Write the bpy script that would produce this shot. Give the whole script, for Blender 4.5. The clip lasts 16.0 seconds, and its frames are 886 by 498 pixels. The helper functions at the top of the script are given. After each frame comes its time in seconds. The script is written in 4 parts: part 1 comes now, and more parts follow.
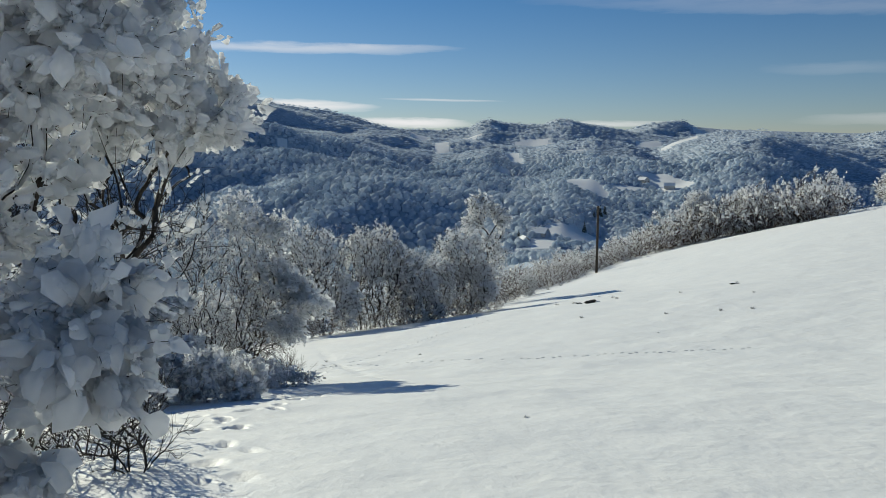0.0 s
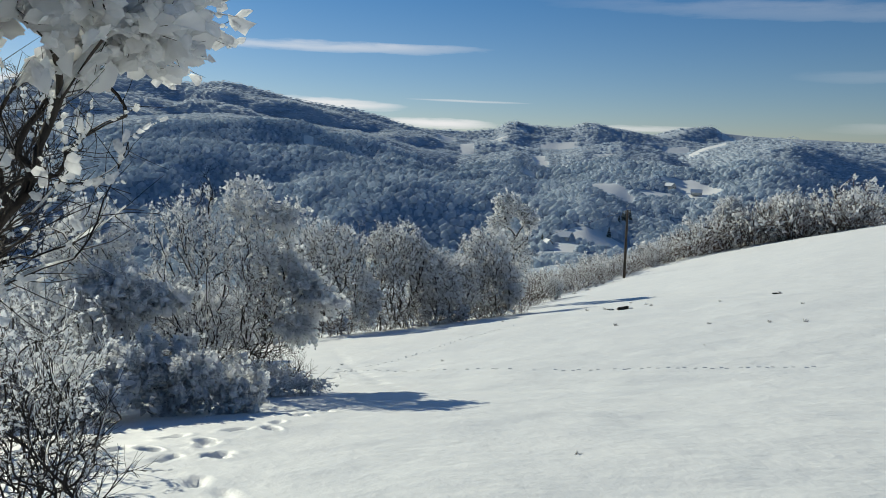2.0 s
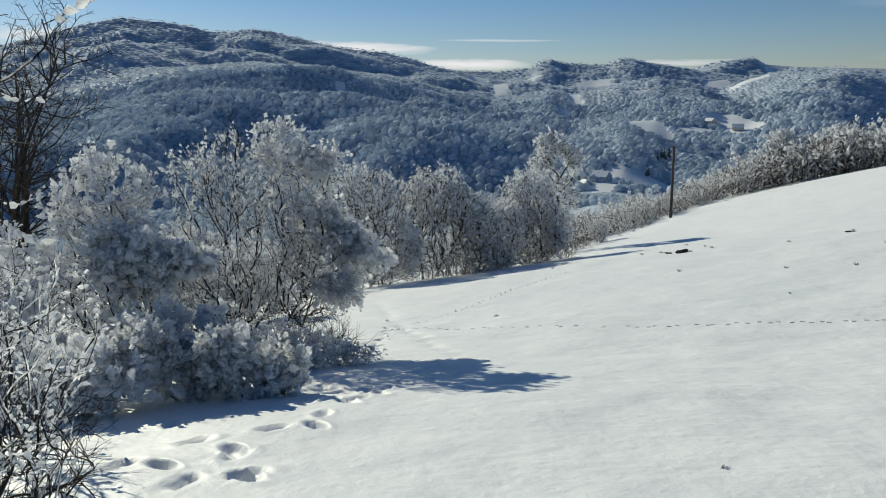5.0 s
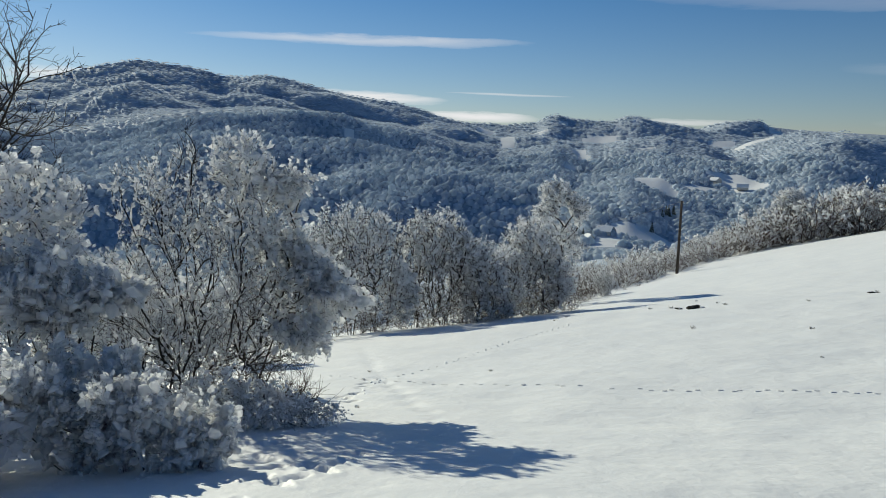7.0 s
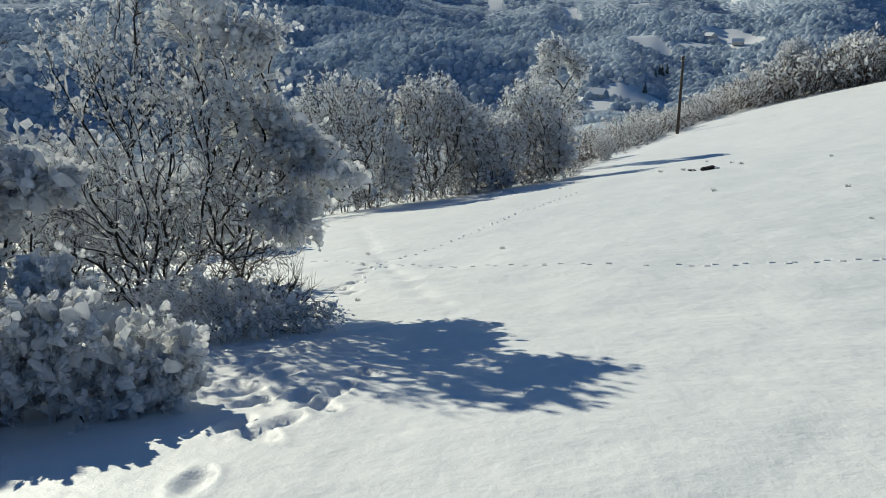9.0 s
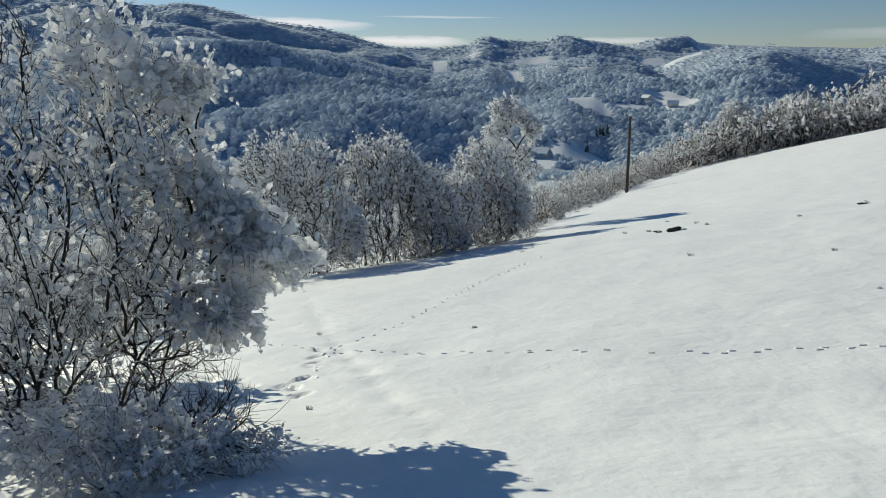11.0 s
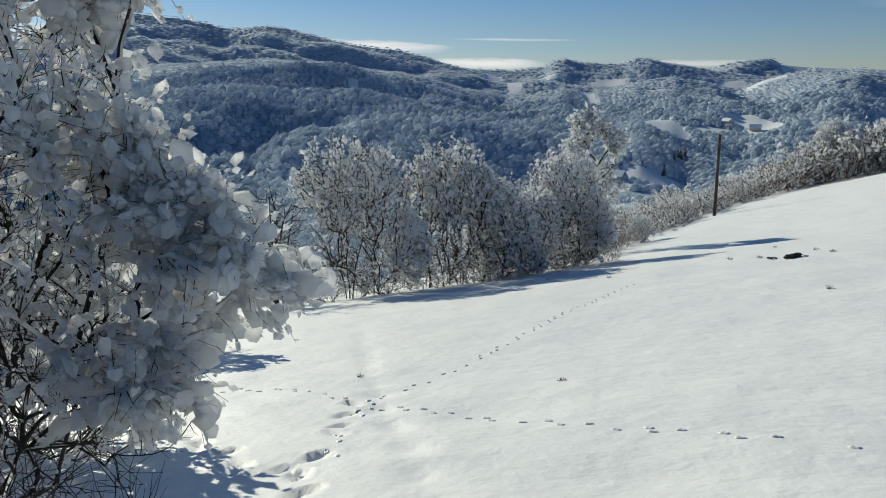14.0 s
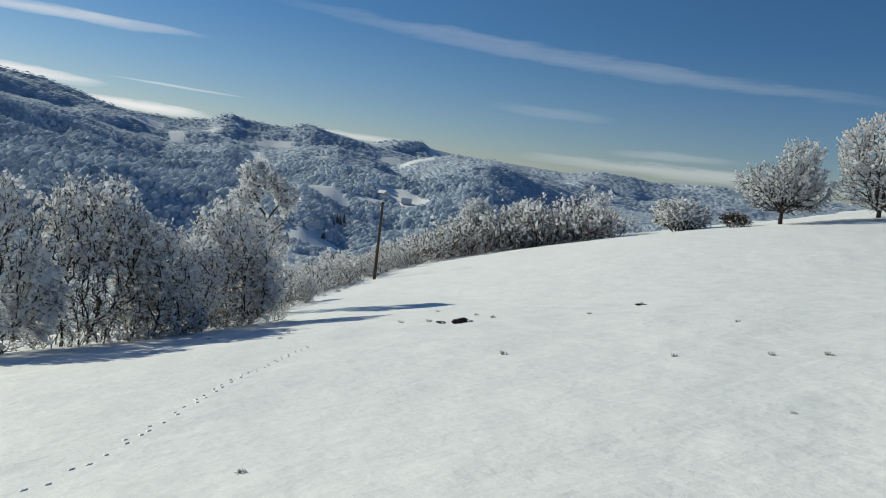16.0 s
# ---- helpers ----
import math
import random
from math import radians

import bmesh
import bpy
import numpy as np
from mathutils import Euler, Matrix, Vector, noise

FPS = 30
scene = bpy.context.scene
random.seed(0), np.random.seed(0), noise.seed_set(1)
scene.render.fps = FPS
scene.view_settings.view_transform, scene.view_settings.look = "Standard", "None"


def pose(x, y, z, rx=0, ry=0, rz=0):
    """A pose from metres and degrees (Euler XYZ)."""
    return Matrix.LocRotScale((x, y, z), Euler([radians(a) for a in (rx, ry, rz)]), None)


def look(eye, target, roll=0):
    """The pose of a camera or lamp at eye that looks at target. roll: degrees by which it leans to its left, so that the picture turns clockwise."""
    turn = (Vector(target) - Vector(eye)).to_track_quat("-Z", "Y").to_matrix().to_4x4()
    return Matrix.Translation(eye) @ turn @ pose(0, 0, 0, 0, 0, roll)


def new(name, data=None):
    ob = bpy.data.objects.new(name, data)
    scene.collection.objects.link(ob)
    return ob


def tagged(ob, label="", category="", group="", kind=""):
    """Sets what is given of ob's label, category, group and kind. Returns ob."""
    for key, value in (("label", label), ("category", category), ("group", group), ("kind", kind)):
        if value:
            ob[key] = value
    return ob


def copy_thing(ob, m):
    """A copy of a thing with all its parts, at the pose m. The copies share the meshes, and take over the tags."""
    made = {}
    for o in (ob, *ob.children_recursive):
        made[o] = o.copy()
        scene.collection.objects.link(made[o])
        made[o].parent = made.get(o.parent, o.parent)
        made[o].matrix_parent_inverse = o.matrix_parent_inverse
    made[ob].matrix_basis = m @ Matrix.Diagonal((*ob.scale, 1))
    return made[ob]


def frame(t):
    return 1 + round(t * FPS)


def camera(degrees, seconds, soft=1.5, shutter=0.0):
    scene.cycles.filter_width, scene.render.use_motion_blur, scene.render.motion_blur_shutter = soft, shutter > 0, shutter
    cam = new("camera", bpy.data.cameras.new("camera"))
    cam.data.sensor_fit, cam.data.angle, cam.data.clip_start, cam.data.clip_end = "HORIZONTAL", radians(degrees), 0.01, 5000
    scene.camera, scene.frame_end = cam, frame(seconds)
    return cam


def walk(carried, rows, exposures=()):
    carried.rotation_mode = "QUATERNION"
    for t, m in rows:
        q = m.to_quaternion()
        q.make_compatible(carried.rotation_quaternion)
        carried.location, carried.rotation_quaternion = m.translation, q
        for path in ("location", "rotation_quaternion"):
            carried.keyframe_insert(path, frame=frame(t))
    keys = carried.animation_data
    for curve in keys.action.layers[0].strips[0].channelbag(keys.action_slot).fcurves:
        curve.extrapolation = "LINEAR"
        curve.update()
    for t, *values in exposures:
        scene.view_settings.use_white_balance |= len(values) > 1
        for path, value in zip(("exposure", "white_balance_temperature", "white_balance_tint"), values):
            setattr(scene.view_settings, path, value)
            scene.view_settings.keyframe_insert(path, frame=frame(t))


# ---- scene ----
cam = camera(61.7, 16.0, soft=0.75)

PATH = [
    (0, (1.05, 1.073, 1.824), (1.104, 3.055, 1.563), -0.1),
    (0.5, (1.021, 1.462, 1.792), (1.068, 3.441, 1.51), -0.4),
    (1, (1.066, 1.885, 1.696), (1.071, 3.865, 1.416), 1.9),
    (1.5, (1.027, 2.29, 1.598), (1.027, 4.272, 1.328), 1.8),
    (2, (0.973, 2.656, 1.528), (0.966, 4.639, 1.269), 1.2),
    (2.5, (0.873, 3.103, 1.427), (0.86, 5.089, 1.192), 0.6),
    (3, (0.73, 3.526, 1.358), (0.72, 5.509, 1.097), 0.1),
    (3.2, (0.728, 3.656, 1.377), (0.717, 5.628, 1.041), -0.4),
    (5.3, (0.572, 4.576, 1.321), (0.456, 6.53, 0.913), -1.0),
    (5.5, (0.59, 4.767, 1.264), (0.469, 6.726, 0.881), -1.2),
    (6, (0.666, 5.184, 1.172), (0.542, 7.163, 0.912), -0.5),
    (6.5, (0.777, 5.635, 1.03), (0.657, 7.612, 0.753), 0.3),
    (7, (0.743, 6.068, 0.885), (0.631, 8.046, 0.607), 1.3),
    (7.5, (0.759, 6.502, 0.783), (0.663, 8.481, 0.51), 2.1),
    (8, (0.682, 6.882, 0.71), (0.607, 8.858, 0.413), 1.5),
    (8.5, (0.52, 7.3, 0.647), (0.446, 9.261, 0.265), -0.6),
    (9, (0.436, 7.739, 0.551), (0.349, 9.64, -0.064), -1.0),
    (9.5, (0.219, 8.157, 0.465), (0.129, 10.068, -0.119), -1.0),
    (10, (0.147, 8.575, 0.424), (0.181, 10.518, -0.05), -0.0),
    (12.5, (0.096, 10.885, 0.08), (0.156, 12.83, -0.381), -0.8),
    (13, (0.17, 11.339, -0.123), (0.223, 13.288, -0.568), -0.2),
    (13.5, (0.152, 11.996, -0.284), (0.122, 13.952, -0.699), 0.2),
    (14, (0.079, 12.487, -0.324), (-0.055, 14.44, -0.735), -0.3),
    (14.5, (-0.025, 12.889, -0.375), (-0.032, 14.882, -0.546), 0.3),
    (15, (-0.017, 13.362, -0.509), (0.226, 15.331, -0.758), 4.2),
    (15.5, (-0.057, 13.786, -0.641), (0.475, 15.702, -0.862), 6.3),
    (16, (-0.076, 14.189, -0.716), (0.669, 16.034, -0.917), 6.9),
]
walk(cam, [(t, look(eye, target, roll)) for t, eye, target, roll in PATH])

# ---- world, sun ----
SUN_AZ, SUN_EL = -38.0, 24.0

world = bpy.data.worlds.new("sky")
scene.world = world
world.use_nodes = True
wt = world.node_tree
wt.nodes.clear()


def wnode(kind, **values):
    n = wt.nodes.new(kind)
    for key, value in values.items():
        n.inputs[key].default_value = value
    return n


def wmath(op, a, b=None, c=None):
    n = wt.nodes.new("ShaderNodeMath")
    n.operation = op
    for k, v in enumerate((a, b, c)):
        if v is None:
            continue
        if isinstance(v, (int, float)):
            n.inputs[k].default_value = v
        else:
            wt.links.new(v, n.inputs[k])
    return n.outputs[0]


sky = wt.nodes.new("ShaderNodeTexSky")
sky.sky_type = "NISHITA"
sky.sun_disc = False
sky.sun_elevation = radians(SUN_EL)
sky.sun_rotation = radians(SUN_AZ)
sky.altitude = 600
sky.air_density, sky.dust_density, sky.ozone_density = 1.0, 0.25, 3.0
# thin streaks of high cloud, drawn by azimuth and height over the horizon
direction = wt.nodes.new("ShaderNodeTexCoord")
split = wt.nodes.new("ShaderNodeSeparateXYZ")
wt.links.new(direction.outputs["Generated"], split.inputs[0])
azimuth = wmath("MULTIPLY", wmath("ARCTAN2", split.outputs[0], split.outputs[1]), 57.2958)
height = wmath("MULTIPLY", wmath("ARCSINE", split.outputs[2]), 57.2958)
place = wt.nodes.new("ShaderNodeCombineXYZ")
wt.links.new(wmath("MULTIPLY", azimuth, 0.10), place.inputs[0])
wt.links.new(wmath("MULTIPLY", height, 0.75), place.inputs[1])
wisps = wnode("ShaderNodeTexNoise", Scale=1.6, Detail=7.0, Roughness=0.62)
wt.links.new(place.outputs[0], wisps.inputs["Vector"])


def streak(az, el, half_az, half_el, slope, strength):
    da = wmath("DIVIDE", wmath("SUBTRACT", azimuth, az), half_az)
    line = wmath("ADD", wmath("MULTIPLY", wmath("SUBTRACT", azimuth, az), slope), el)
    wobble = wmath("MULTIPLY", wmath("SUBTRACT", wisps.outputs[0], 0.5), half_el * 2.0)
    de = wmath("DIVIDE", wmath("SUBTRACT", wmath("SUBTRACT", height, line), wobble), half_el)
    q = wmath("ADD", wmath("MULTIPLY", da, da), wmath("MULTIPLY", de, de))
    body = wmath("MAXIMUM", wmath("SUBTRACT", 1.0, q), 0.0)
    return wmath("MULTIPLY", wmath("MULTIPLY", body, wmath("ADD", wisps.outputs[0], 0.35)), strength)


clouds = 0.0
for numbers in ((-9.5, 7.55, 13.0, 0.42, 0.004, 0.6), (1.5, 3.85, 5.0, 0.10, -0.02, 0.5),
                (-8.5, 3.5, 5.5, 0.5, -0.04, 1.1), (-1.0, 2.2, 5.0, 0.42, -0.03, 1.2), (14.0, 2.0, 5.0, 0.28, 0.0, 0.7),
                (-30.0, 4.2, 4.0, 0.5, 0.0, 0.9), (30.0, 9.5, 24.0, 0.75, -0.07, 0.17), (29.0, 5.5, 5.0, 0.5, -0.03, 0.12),
                (38.0, 3.2, 5.0, 0.35, 0.02, 0.2), (40.0, 2.1, 14.0, 0.55, 0.0, 0.35)):
    clouds = wmath("MAXIMUM", clouds, streak(*numbers))
blend = wt.nodes.new("ShaderNodeMix")
blend.data_type = "RGBA"
wt.links.new(clouds, blend.inputs["Factor"])
clear_air = wt.nodes.new("ShaderNodeMix")
clear_air.data_type, clear_air.blend_type = "RGBA", "MULTIPLY"
clear_air.inputs["Factor"].default_value = 1.0
# the air is cleaner and deeper blue high up, paler over the hills
depth = wt.nodes.new("ShaderNodeMapRange")
depth.inputs["From Min"].default_value, depth.inputs["From Max"].default_value = 0.0, 11.0
wt.links.new(height, depth.inputs["Value"])
tint = wt.nodes.new("ShaderNodeMix")
tint.data_type = "RGBA"
tint.inputs["A"].default_value, tint.inputs["B"].default_value = (0.96, 0.98, 1.09, 1), (0.475, 0.79, 1.05, 1)
wt.links.new(depth.outputs[0], tint.inputs["Factor"])
wt.links.new(tint.outputs["Result"], clear_air.inputs["B"])
wt.links.new(sky.outputs[0], clear_air.inputs["A"])
wt.links.new(clear_air.outputs["Result"], blend.inputs["A"])
blend.inputs["B"].default_value = (13.5, 13.5, 13.5, 1)
background = wt.nodes.new("ShaderNodeBackground")
background.inputs["Strength"].default_value = 0.061
wt.links.new(blend.outputs["Result"], background.inputs["Color"])
wout = wt.nodes.new("ShaderNodeOutputWorld")
wt.links.new(background.outputs[0], wout.inputs[0])

sun_data = bpy.data.lights.new("sun", "SUN")
sun_data.energy, sun_data.angle, sun_data.color = 4.0, radians(0.53), (0.96, 0.945, 0.76)
sun = new("sun", sun_data)
to_sun = Vector((math.sin(radians(SUN_AZ)) * math.cos(radians(SUN_EL)), math.cos(radians(SUN_AZ)) * math.cos(radians(SUN_EL)),
                 math.sin(radians(SUN_EL))))
sun.matrix_world = look(to_sun * 300, (0, 0, 0))


# ---- materials ----
class Mat:
    """A node material with a few short cuts."""

    def __init__(self, name):
        self.m = bpy.data.materials.new(name)
        self.m.use_nodes = True
        self.t = self.m.node_tree
        self.t.nodes.clear()
        self.out = self.t.nodes.new("ShaderNodeOutputMaterial")

    def node(self, kind, **values):
        n = self.t.nodes.new(kind)
        for key, value in values.items():
            n.inputs[key.replace("_", " ")].default_value = value
        return n

    def link(self, a, b):
        self.t.links.new(a, b)

    def noise(self, scale, detail=4.0, rough=0.55, coord="Object", stretch=None):
        c = self.t.nodes.new("ShaderNodeTexCoord")
        n = self.node("ShaderNodeTexNoise", Scale=scale, Detail=detail, Roughness=rough)
        if stretch:
            mp = self.node("ShaderNodeMapping", Scale=stretch)
            self.link(c.outputs[coord], mp.inputs[0])
            self.link(mp.outputs[0], n.inputs["Vector"])
        else:
            self.link(c.outputs[coord], n.inputs["Vector"])
        return n.outputs[0]

    def ramp(self, fac, stops):
        r = self.t.nodes.new("ShaderNodeValToRGB")
        while len(r.color_ramp.elements) < len(stops):
            r.color_ramp.elements.new(0.5)
        for e, (p, c) in zip(r.color_ramp.elements, stops):
            e.position, e.color = p, (*c, 1)
        self.link(fac, r.inputs[0])
        return r.outputs[0]

    def mix(self, fac, a, b):
        n = self.t.nodes.new("ShaderNodeMix")
        n.data_type = "RGBA"
        for v, s in ((fac, "Factor"), (a, "A"), (b, "B")):
            if isinstance(v, (int, float)):
                n.inputs[s].default_value = v
            elif isinstance(v, tuple):
                n.inputs[s].default_value = (*v, 1)
            else:
                self.link(v, n.inputs[s])
        return n.outputs["Result"]

    def bump(self, fac, strength, distance, under=None):
        b = self.node("ShaderNodeBump", Strength=strength, Distance=distance)
        self.link(fac, b.inputs["Height"])
        if under:
            self.link(under, b.inputs["Normal"])
        return b.outputs[0]

    def surface(self, colour, rough=0.6, normal=None, metal=0.0, translucent=0.0, specular=0.5):
        p = self.node("ShaderNodeBsdfPrincipled", Roughness=rough, Metallic=metal)
        p.inputs["Specular IOR Level"].default_value = specular
        if isinstance(colour, tuple):
            p.inputs["Base Color"].default_value = (*colour, 1)
        else:
            self.link(colour, p.inputs["Base Color"])
        if normal:
            self.link(normal, p.inputs["Normal"])
        last = p.outputs[0]
        if translucent:
            tr = self.t.nodes.new("ShaderNodeBsdfTranslucent")
            if isinstance(colour, tuple):
                tr.inputs[0].default_value = (*colour, 1)
            else:
                self.link(colour, tr.inputs[0])
            mx = self.node("ShaderNodeMixShader", Fac=translucent)
            self.link(last, mx.inputs[1])
            self.link(tr.outputs[0], mx.inputs[2])
            last = mx.outputs[0]
        self.link(last, self.out.inputs[0])
        return self.m


def random_island(mat):
    return mat.t.nodes.new("ShaderNodeNewGeometry").outputs["Random Per Island"]


m = Mat("snow")
n = m.bump(m.noise(1.0, 4, 0.5), 0.45, 0.15)
n = m.bump(m.noise(4.5, 5, 0.62), 0.55, 0.037, n)
n = m.bump(m.noise(120.0, 2, 0.5), 0.25, 0.004, n)
SNOW = m.surface(m.ramp(m.noise(0.7, 5, 0.6), ((0.3, (0.82, 0.83, 0.83)), (0.7, (0.88, 0.88, 0.865)))), 0.55, n, specular=0.3)

# floor under the far woods, painted the same hazy blue-grey as their crowns
m = Mat("forest_floor_haze_tint")
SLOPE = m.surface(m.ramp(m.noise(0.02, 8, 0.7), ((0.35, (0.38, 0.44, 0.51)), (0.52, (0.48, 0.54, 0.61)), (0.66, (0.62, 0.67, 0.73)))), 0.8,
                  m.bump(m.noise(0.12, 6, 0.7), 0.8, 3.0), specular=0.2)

m = Mat("frost")
FROST = m.surface(m.ramp(random_island(m), ((0.0, (0.91, 0.915, 0.92)), (1.0, (0.97, 0.97, 0.97)))), 0.5,
                  m.bump(m.noise(45.0, 4, 0.7), 0.5, 0.02), translucent=0.62, specular=0.3)
m = Mat("thick_rime")
RIME = m.surface(m.ramp(random_island(m), ((0.0, (0.95, 0.955, 0.96)), (1.0, (0.985, 0.985, 0.985)))), 0.45,
                 m.bump(m.noise(90.0, 3, 0.7), 0.4, 0.008, m.bump(m.noise(22.0, 4, 0.65), 0.7, 0.03)), translucent=0.88, specular=0.35)
m = Mat("thin_frost")
THIN = m.surface(m.ramp(random_island(m), ((0.0, (0.50, 0.49, 0.48)), (0.5, (0.74, 0.74, 0.74)), (1.0, (0.88, 0.88, 0.88)))), 0.6,
                 m.bump(m.noise(30.0, 4, 0.7), 0.5, 0.03), translucent=0.42, specular=0.2)
m = Mat("bark")
BARK = m.surface(m.ramp(m.noise(14.0, 6, 0.7, stretch=(1, 1, 0.25)), ((0.3, (0.022, 0.018, 0.015)), (0.7, (0.085, 0.07, 0.058)))), 0.85,
                 m.bump(m.noise(30.0, 5, 0.7, stretch=(1, 1, 0.2)), 0.7, 0.02), specular=0.2)
m = Mat("reddish_twigs")
TWIG = m.surface(m.ramp(m.noise(5.0, 4, 0.6), ((0.3, (0.05, 0.035, 0.028)), (0.7, (0.13, 0.085, 0.06)))), 0.8, specular=0.2)
# frosted crowns; the blue-grey cast is distance haze put into the base colour
m = Mat("frosted_crowns_haze_tint")
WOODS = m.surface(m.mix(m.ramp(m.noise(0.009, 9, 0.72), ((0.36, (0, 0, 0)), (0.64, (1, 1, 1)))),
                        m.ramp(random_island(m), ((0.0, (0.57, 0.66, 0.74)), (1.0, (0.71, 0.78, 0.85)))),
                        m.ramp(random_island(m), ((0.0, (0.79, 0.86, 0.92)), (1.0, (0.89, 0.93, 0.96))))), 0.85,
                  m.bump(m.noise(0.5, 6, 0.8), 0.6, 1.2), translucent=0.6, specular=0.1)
m = Mat("fir_needles")
NEEDLES = m.surface(m.ramp(m.noise(0.8, 5, 0.7), ((0.35, (0.04, 0.055, 0.045)), (0.52, (0.11, 0.13, 0.11)), (0.62, (0.65, 0.67, 0.69)))), 0.8, specular=0.2)
m = Mat("old_timber")
TIMBER = m.surface(m.ramp(m.noise(6.0, 6, 0.7, stretch=(1, 1, 0.12)), ((0.3, (0.035, 0.028, 0.022)), (0.7, (0.12, 0.095, 0.075)))), 0.8,
                   m.bump(m.noise(22.0, 5, 0.7, stretch=(1, 1, 0.08)), 0.6, 0.015), specular=0.2)
m = Mat("wet_soil")
SOIL = m.surface(m.ramp(m.noise(9.0, 6, 0.7), ((0.3, (0.02, 0.018, 0.014)), (0.7, (0.075, 0.06, 0.045)))), 0.85, m.bump(m.noise(18.0, 6, 0.7), 1.0, 0.05))
m = Mat("dry_grass")
GRASS = m.surface(m.ramp(random_island(m), ((0.0, (0.10, 0.075, 0.045)), (1.0, (0.32, 0.27, 0.20)))), 0.8, translucent=0.2)
m = Mat("plaster")
PLASTER = m.surface(m.ramp(m.noise(1.2, 5, 0.6), ((0.3, (0.50, 0.46, 0.40)), (0.7, (0.62, 0.58, 0.52)))), 0.85)
m = Mat("dark_glass")
GLASS = m.surface(m.ramp(m.noise(0.5), ((0.3, (0.02, 0.025, 0.03)), (0.7, (0.04, 0.045, 0.05)))), 0.15)
m = Mat("porcelain")
PORCELAIN = m.surface(m.ramp(m.noise(9.0), ((0.3, (0.35, 0.34, 0.32)), (0.7, (0.5, 0.49, 0.47)))), 0.25)
m = Mat("steel_wire")
WIRE = m.surface(m.ramp(m.noise(9.0), ((0.3, (0.12, 0.12, 0.12)), (0.7, (0.2, 0.2, 0.2)))), 0.5, metal=0.7)


# ---- meshes from arrays ----
def mesh(name, verts, faces, materials, parent=None, smooth=False, index=None):
    me = bpy.data.meshes.new(name)
    me.from_pydata(np.asarray(verts, float), [], np.asarray(faces, int))
    for mat in materials if isinstance(materials, (list, tuple)) else (materials,):
        me.materials.append(mat)
    if index is not None:
        me.polygons.foreach_set("material_index", np.asarray(index, np.int32))
    if smooth:
        me.polygons.foreach_set("use_smooth", np.ones(len(me.polygons), bool))
    me.update()
    ob = new(name, me)
    if parent:
        ob.parent = parent
    return ob


def part(name, bm, material, parent, label=""):
    me = bpy.data.meshes.new(name)
    bm.to_mesh(me)
    bm.free()
    me.materials.append(material)
    ob = new(name, me)
    ob.parent = parent
    return tagged(ob, label)


def thing(name, x, y, z, label, category, group="", turn=0.0, size=1.0):
    ob = new(name)
    ob.matrix_basis = pose(x, y, z, 0, 0, turn) @ Matrix.Scale(size, 4)
    ob.empty_display_size = 0.2
    return tagged(ob, label, category, group)


def lattice(ix, iy, seed):
    h = np.sin(ix * 127.1 + iy * 311.7 + seed * 74.7) * 43758.5453
    return h - np.floor(h)


def value_noise(x, y, seed=0):
    ix, iy = np.floor(x), np.floor(y)
    fx, fy = x - ix, y - iy
    fx, fy = fx * fx * (3 - 2 * fx), fy * fy * (3 - 2 * fy)
    a = lattice(ix, iy, seed) * (1 - fx) + lattice(ix + 1, iy, seed) * fx
    b = lattice(ix, iy + 1, seed) * (1 - fx) + lattice(ix + 1, iy + 1, seed) * fx
    return (a * (1 - fy) + b * fy) * 2 - 1


def fractal(x, y, size, octaves, seed=0):
    total, gain = 0.0, 1.0
    for k in range(octaves):
        total = total + gain * value_noise(x / size * 2**k, y / size * 2**k, seed + k)
        gain *= 0.5
    return total


# ---- the land ----
CX, CY = 0.4, 8.0


def field_height(x, y):
    """The mown hillside: falls ahead, rises to +x."""
    u, v = x / 40, y / 40
    z = 0.394 + 2.567 * u - 7.135 * v - 1.094 * u * u + 3.717 * u * v - 0.38 * v * v
    for px, py, s, h in ((0, 9, 7, 0.623), (8, 10, 8, -0.616), (1, 20, 8, -0.375), (9, 30, 8, 0.083), (0, 40, 10, -0.105), (12, 48, 10, -0.508),
                         (20, 70, 14, -0.838), (38, 90, 18, 0.339), (45, 60, 18, 1.339), (30, 25, 14, -0.415), (52, 100, 20, -1.35),
                         (82, 72, 13, 1.6)):
        z = z + h * np.exp(-((x - px) ** 2 + (y - py) ** 2) / (2 * s * s))
    return z


BOOTS = ((-0.32, 6.44), (-0.61, 6.43), (-0.73, 6.98), (-0.53, 7.49), (-0.87, 7.83), (-1.01, 8.83), (-0.96, 8.79), (-1.34, 8.69), (-1.21, 9.27), (-1.71, 9.05), (-1.73, 9.71),
         (-2.18, 10.44), (-1.25, 9.42), (-1.15, 10.06), (-0.85, 10.14), (-0.9, 10.61), (-2.01, 9.11), (-0.73, 11.28), (-0.66, 11.51), (-0.99, 11.49), (-0.56, 11.82),
         (-1.05, 12.01), (-0.7, 12.09), (-0.49, 12.21), (-1.19, 12.3), (-1.31, 12.45), (-1.38, 13.19), (-1.0, 12.75), (-1.15, 13.6), (-0.59, 11.92), (-0.52, 12.33), (-0.44, 12.81), (-1.62, 13.25))
# broken crust where someone went round the bush, and a few single steps
SCUFFS = ((-3.8, 20.37), (-3.94, 20.91), (-3.23, 19.63), (-2.86, 19.13), (-2.5, 18.66), (-2.33, 18.71), (-2.08, 18.31), (-1.66, 18.14), (-1.53, 17.95), (-2.16, 18.12),
          (-1.31, 17.49), (-2.7, 18.9), (-3.05, 19.4), (-1.52, 19.56), (-1.5, 19.24), (-1.46, 18.42), (-1.39, 18.54), (-1.53, 20.6), (-1.57, 20.06))


